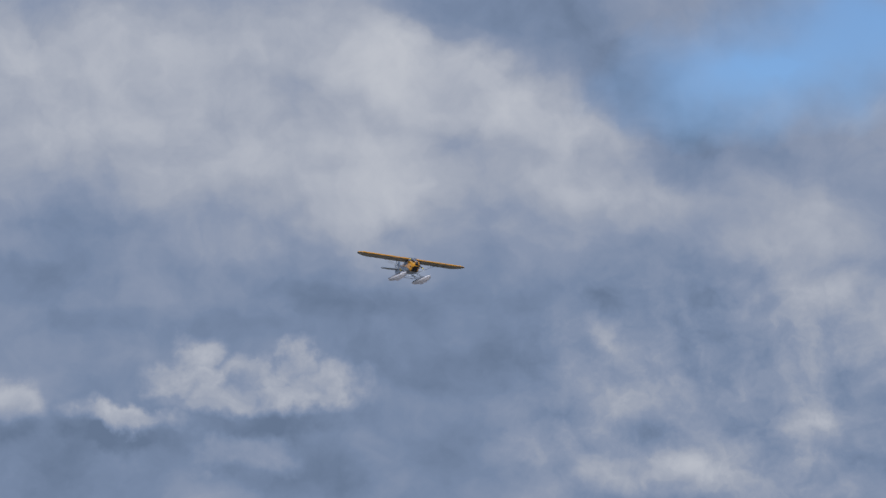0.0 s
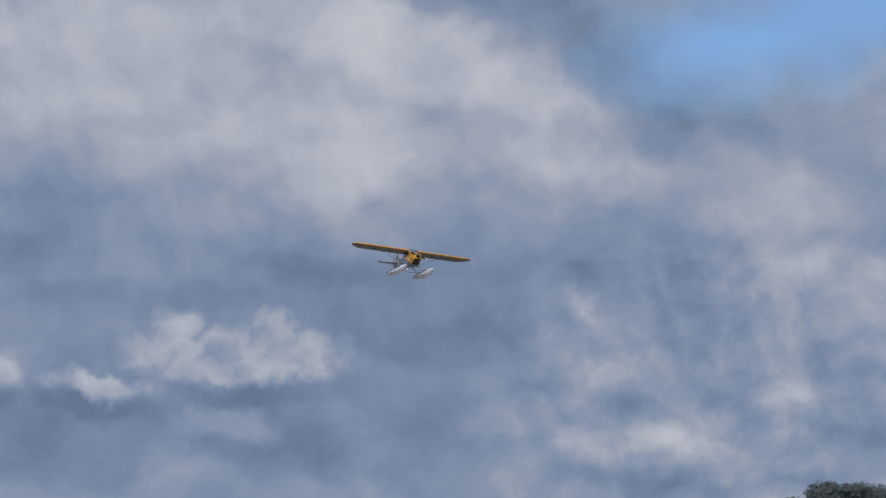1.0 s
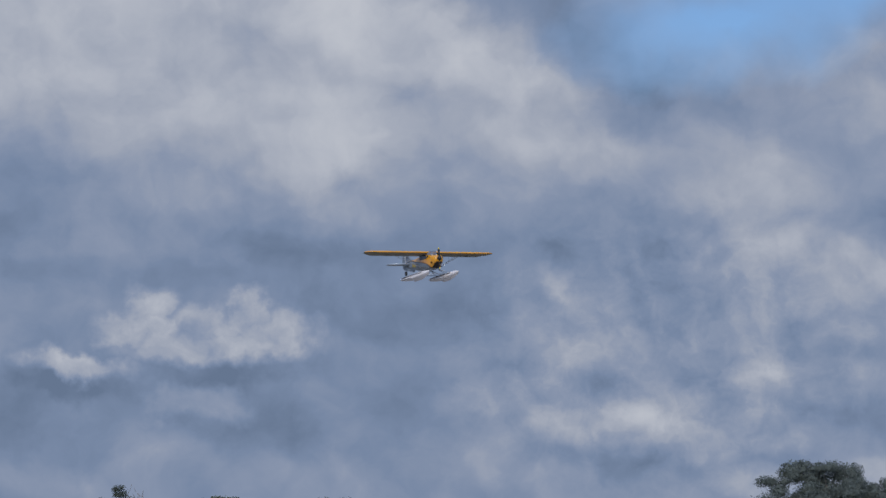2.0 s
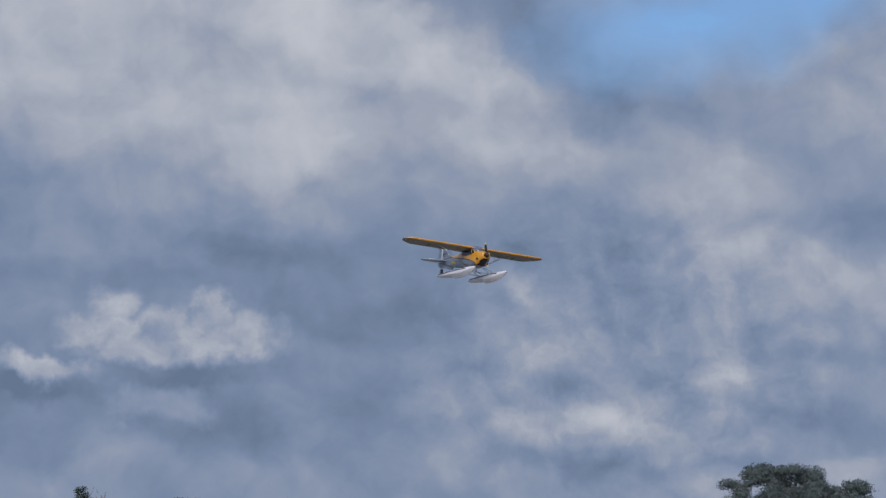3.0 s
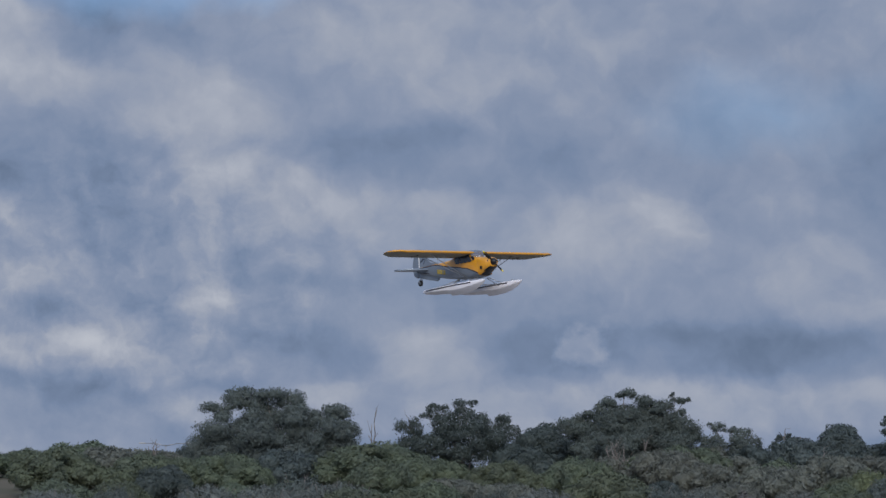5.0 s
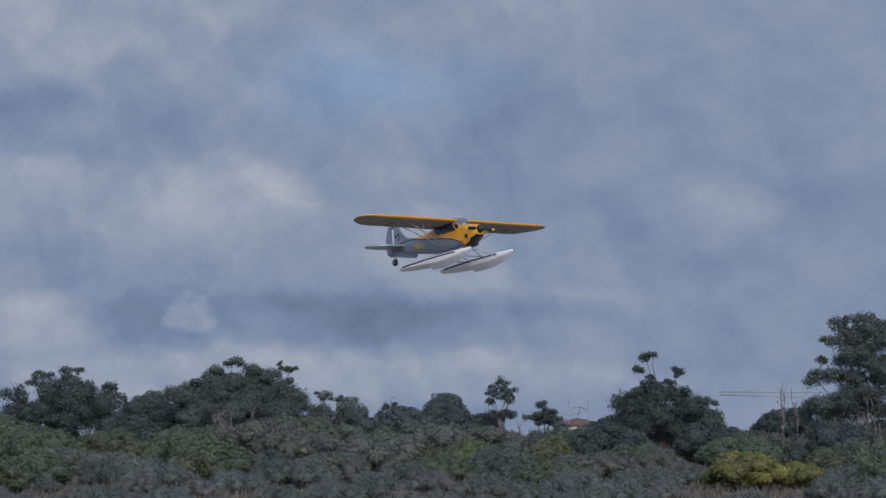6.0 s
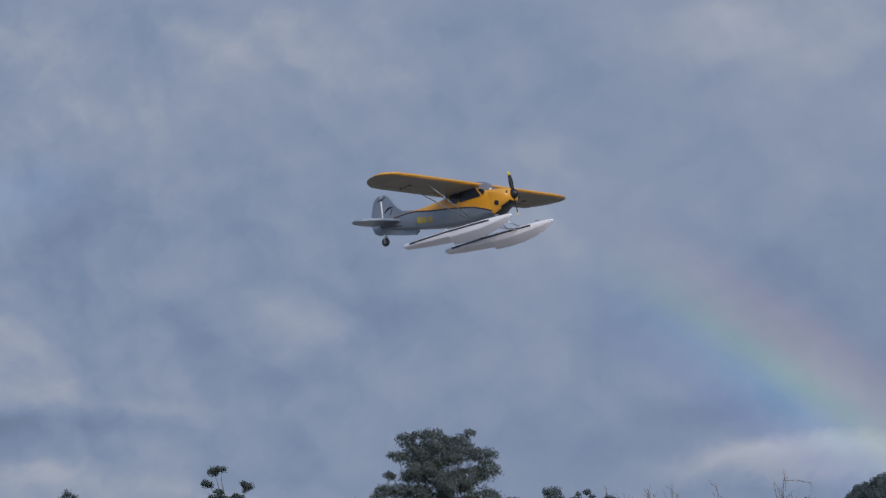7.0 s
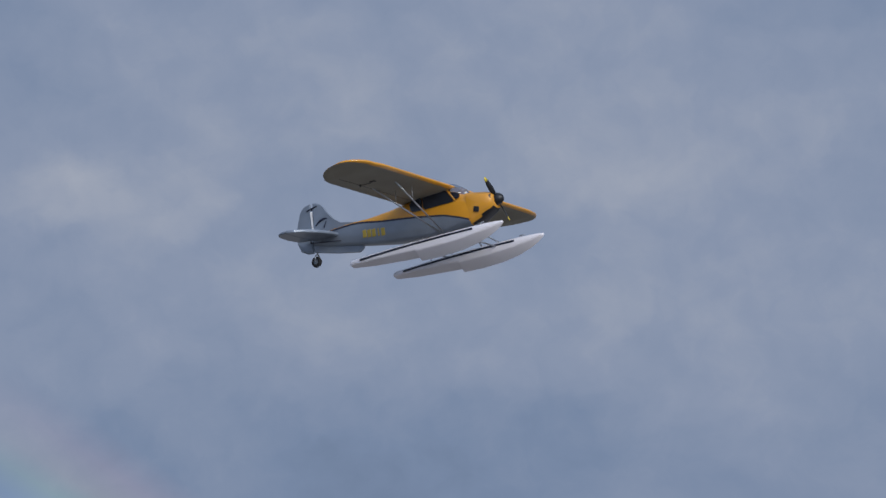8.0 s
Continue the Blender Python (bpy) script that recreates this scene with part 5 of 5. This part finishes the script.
street_lamp(6.98, 280, 1.72, (-1,), 0.6, 0.8)
street_lamp(6.58, 280, 1.60, (-1, 1), 0.4, 1.6)
street_lamp(-9.65, 290, 1.62, (-1, 1))
street_lamp(20.3, 280, 2.55, (-1,))


def crane(az, r, top):
    """A far tower crane: lattice jib, mast and tie bars."""
    base = place(az, r)
    ob = new("tower_crane")
    ob.location = base
    tagged(ob, "far pale tower crane with a long lattice jib", "crane")
    deg = r * math.tan(radians(1))
    h = EYE.z + r * math.tan(radians(top)) - base.z
    right = Vector((math.cos(radians(az)), -math.sin(radians(az)), 0))
    up = Vector((0, 0, 1))
    mast, jib, ties = [], [], []
    for s in (-0.5, 0.5):
        mast.append((right * s - up, right * s + up * (h + 3), 0.05, 0.05))
    k = 0
    while k < h:
        mast.append((right * -0.5 + up * k, right * 0.5 + up * (k + 1.2), 0.03, 0.03))
        k += 1.2
    left, far = -1.75 * deg, 0.35 * deg
    jib += [(right * left + up * (h + 0.2), right * far + up * (h - 0.35), 0.05, 0.05), (right * left + up * (h + 0.65), right * far + up * (h + 0.5), 0.045, 0.045)]
    x = left
    while x < far - 1:
        jib.append((right * x + up * (h + 0.18), right * (x + 0.8) + up * (h + 0.6), 0.022, 0.022))
        jib.append((right * (x + 0.8) + up * (h + 0.6), right * (x + 1.6) + up * (h + 0.1), 0.022, 0.022))
        x += 1.6
    ties += [(up * (h + 3), right * left * 0.7 + up * (h + 0.65), 0.015, 0.015), (up * (h + 3), right * far * 0.9 + up * (h + 0.5), 0.015, 0.015)]
    part("mast", tube_shape("mast", mast, STEEL, 5), ob)
    part("jib", tube_shape("jib", jib, STEEL, 5), ob)
    part("tie_bar", tube_shape("tie_bar", ties, STEEL, 5), ob)
    part("counterweight", box("counterweight", (1.8, 0.8, 0.7), STEEL, 0.05), ob, "", Matrix.Translation(right * far * 0.9 + up * (h - 0.4)))


crane(11.4, 420, 1.97)


# ---- what moves ----
FLIGHT = [
    # seconds, x, y, z, bank, climb, heading
    (0.0, -15.278, 50.145, 8.971, -5.9, -2.4, -55.9),
    (0.5, -14.398, 47.646, 8.327, -2.1, -1.6, -54.9),
    (1.0, -13.390, 45.238, 7.889, -5.6, -0.9, -55.7),
    (1.5, -12.352, 42.994, 7.337, 2.5, -1.8, -55.0),
    (1.7, -11.978, 42.107, 7.123, 3.3, -1.6, -52.6),
    (2.8, -9.531, 37.281, 6.532, -4.4, -1.6, -48.9),
    (3.0, -9.022, 36.468, 6.395, -4.7, -1.8, -47.6),
    (3.5, -7.425, 34.568, 6.052, -3.0, -1.9, -43.8),
    (4.0, -5.594, 32.936, 5.629, 4.1, -0.8, -37.9),
    (4.2, -4.815, 32.239, 5.446, 8.2, -0.1, -36.4),
    (5.3, -0.542, 27.656, 4.138, 1.1, 0.4, -55.1),
    (5.5, 0.211, 26.916, 4.026, 2.9, 1.6, -56.8),
    (6.0, 1.894, 25.073, 4.094, 0.5, 4.0, -56.1),
    (6.5, 3.372, 22.480, 4.391, 1.1, 5.5, -56.6),
    (7.0, 4.802, 19.884, 4.744, 1.4, 5.2, -53.6),
    (7.5, 6.206, 17.068, 4.969, 4.2, 4.5, -56.7),
    (8.0, 7.170, 14.358, 5.025, 0.9, 5.3, -57.7),
]
BLADE = ((0.0, 62), (0.5, 52), (1.0, 74), (1.5, 88), (3.0, 12), (3.5, 106), (4.0, 166), (5.5, 174), (6.0, 90), (6.5, 60), (7.0, 12), (7.5, 116), (8.0, 50))


def blade_rows():
    """The propeller turns on at about 270 turns a minute."""
    turned, keys = [], []
    for t, a in BLADE:
        if turned:
            t0, a0 = turned[-1]
            want = a0 + 1650 * (t - t0)
            a += 180 * round((want - a) / 180)
        turned.append((t, a))
    for (t0, a0), (t1, a1) in zip(turned[:-1], turned[1:]):
        n = round((t1 - t0) * FPS)
        keys += [(t0 + k / FPS, a0 + (a1 - a0) * k / n) for k in range(n)]
    keys.append(turned[-1])
    return [(t, pose(0.308, 0, -0.159, a)) for t, a in keys]


def motions():
    walk(seaplane, [(t, pose(x, y, z, bank, -climb, heading)) for t, x, y, z, bank, climb, heading in FLIGHT])
    walk(propeller, blade_rows())


motions()
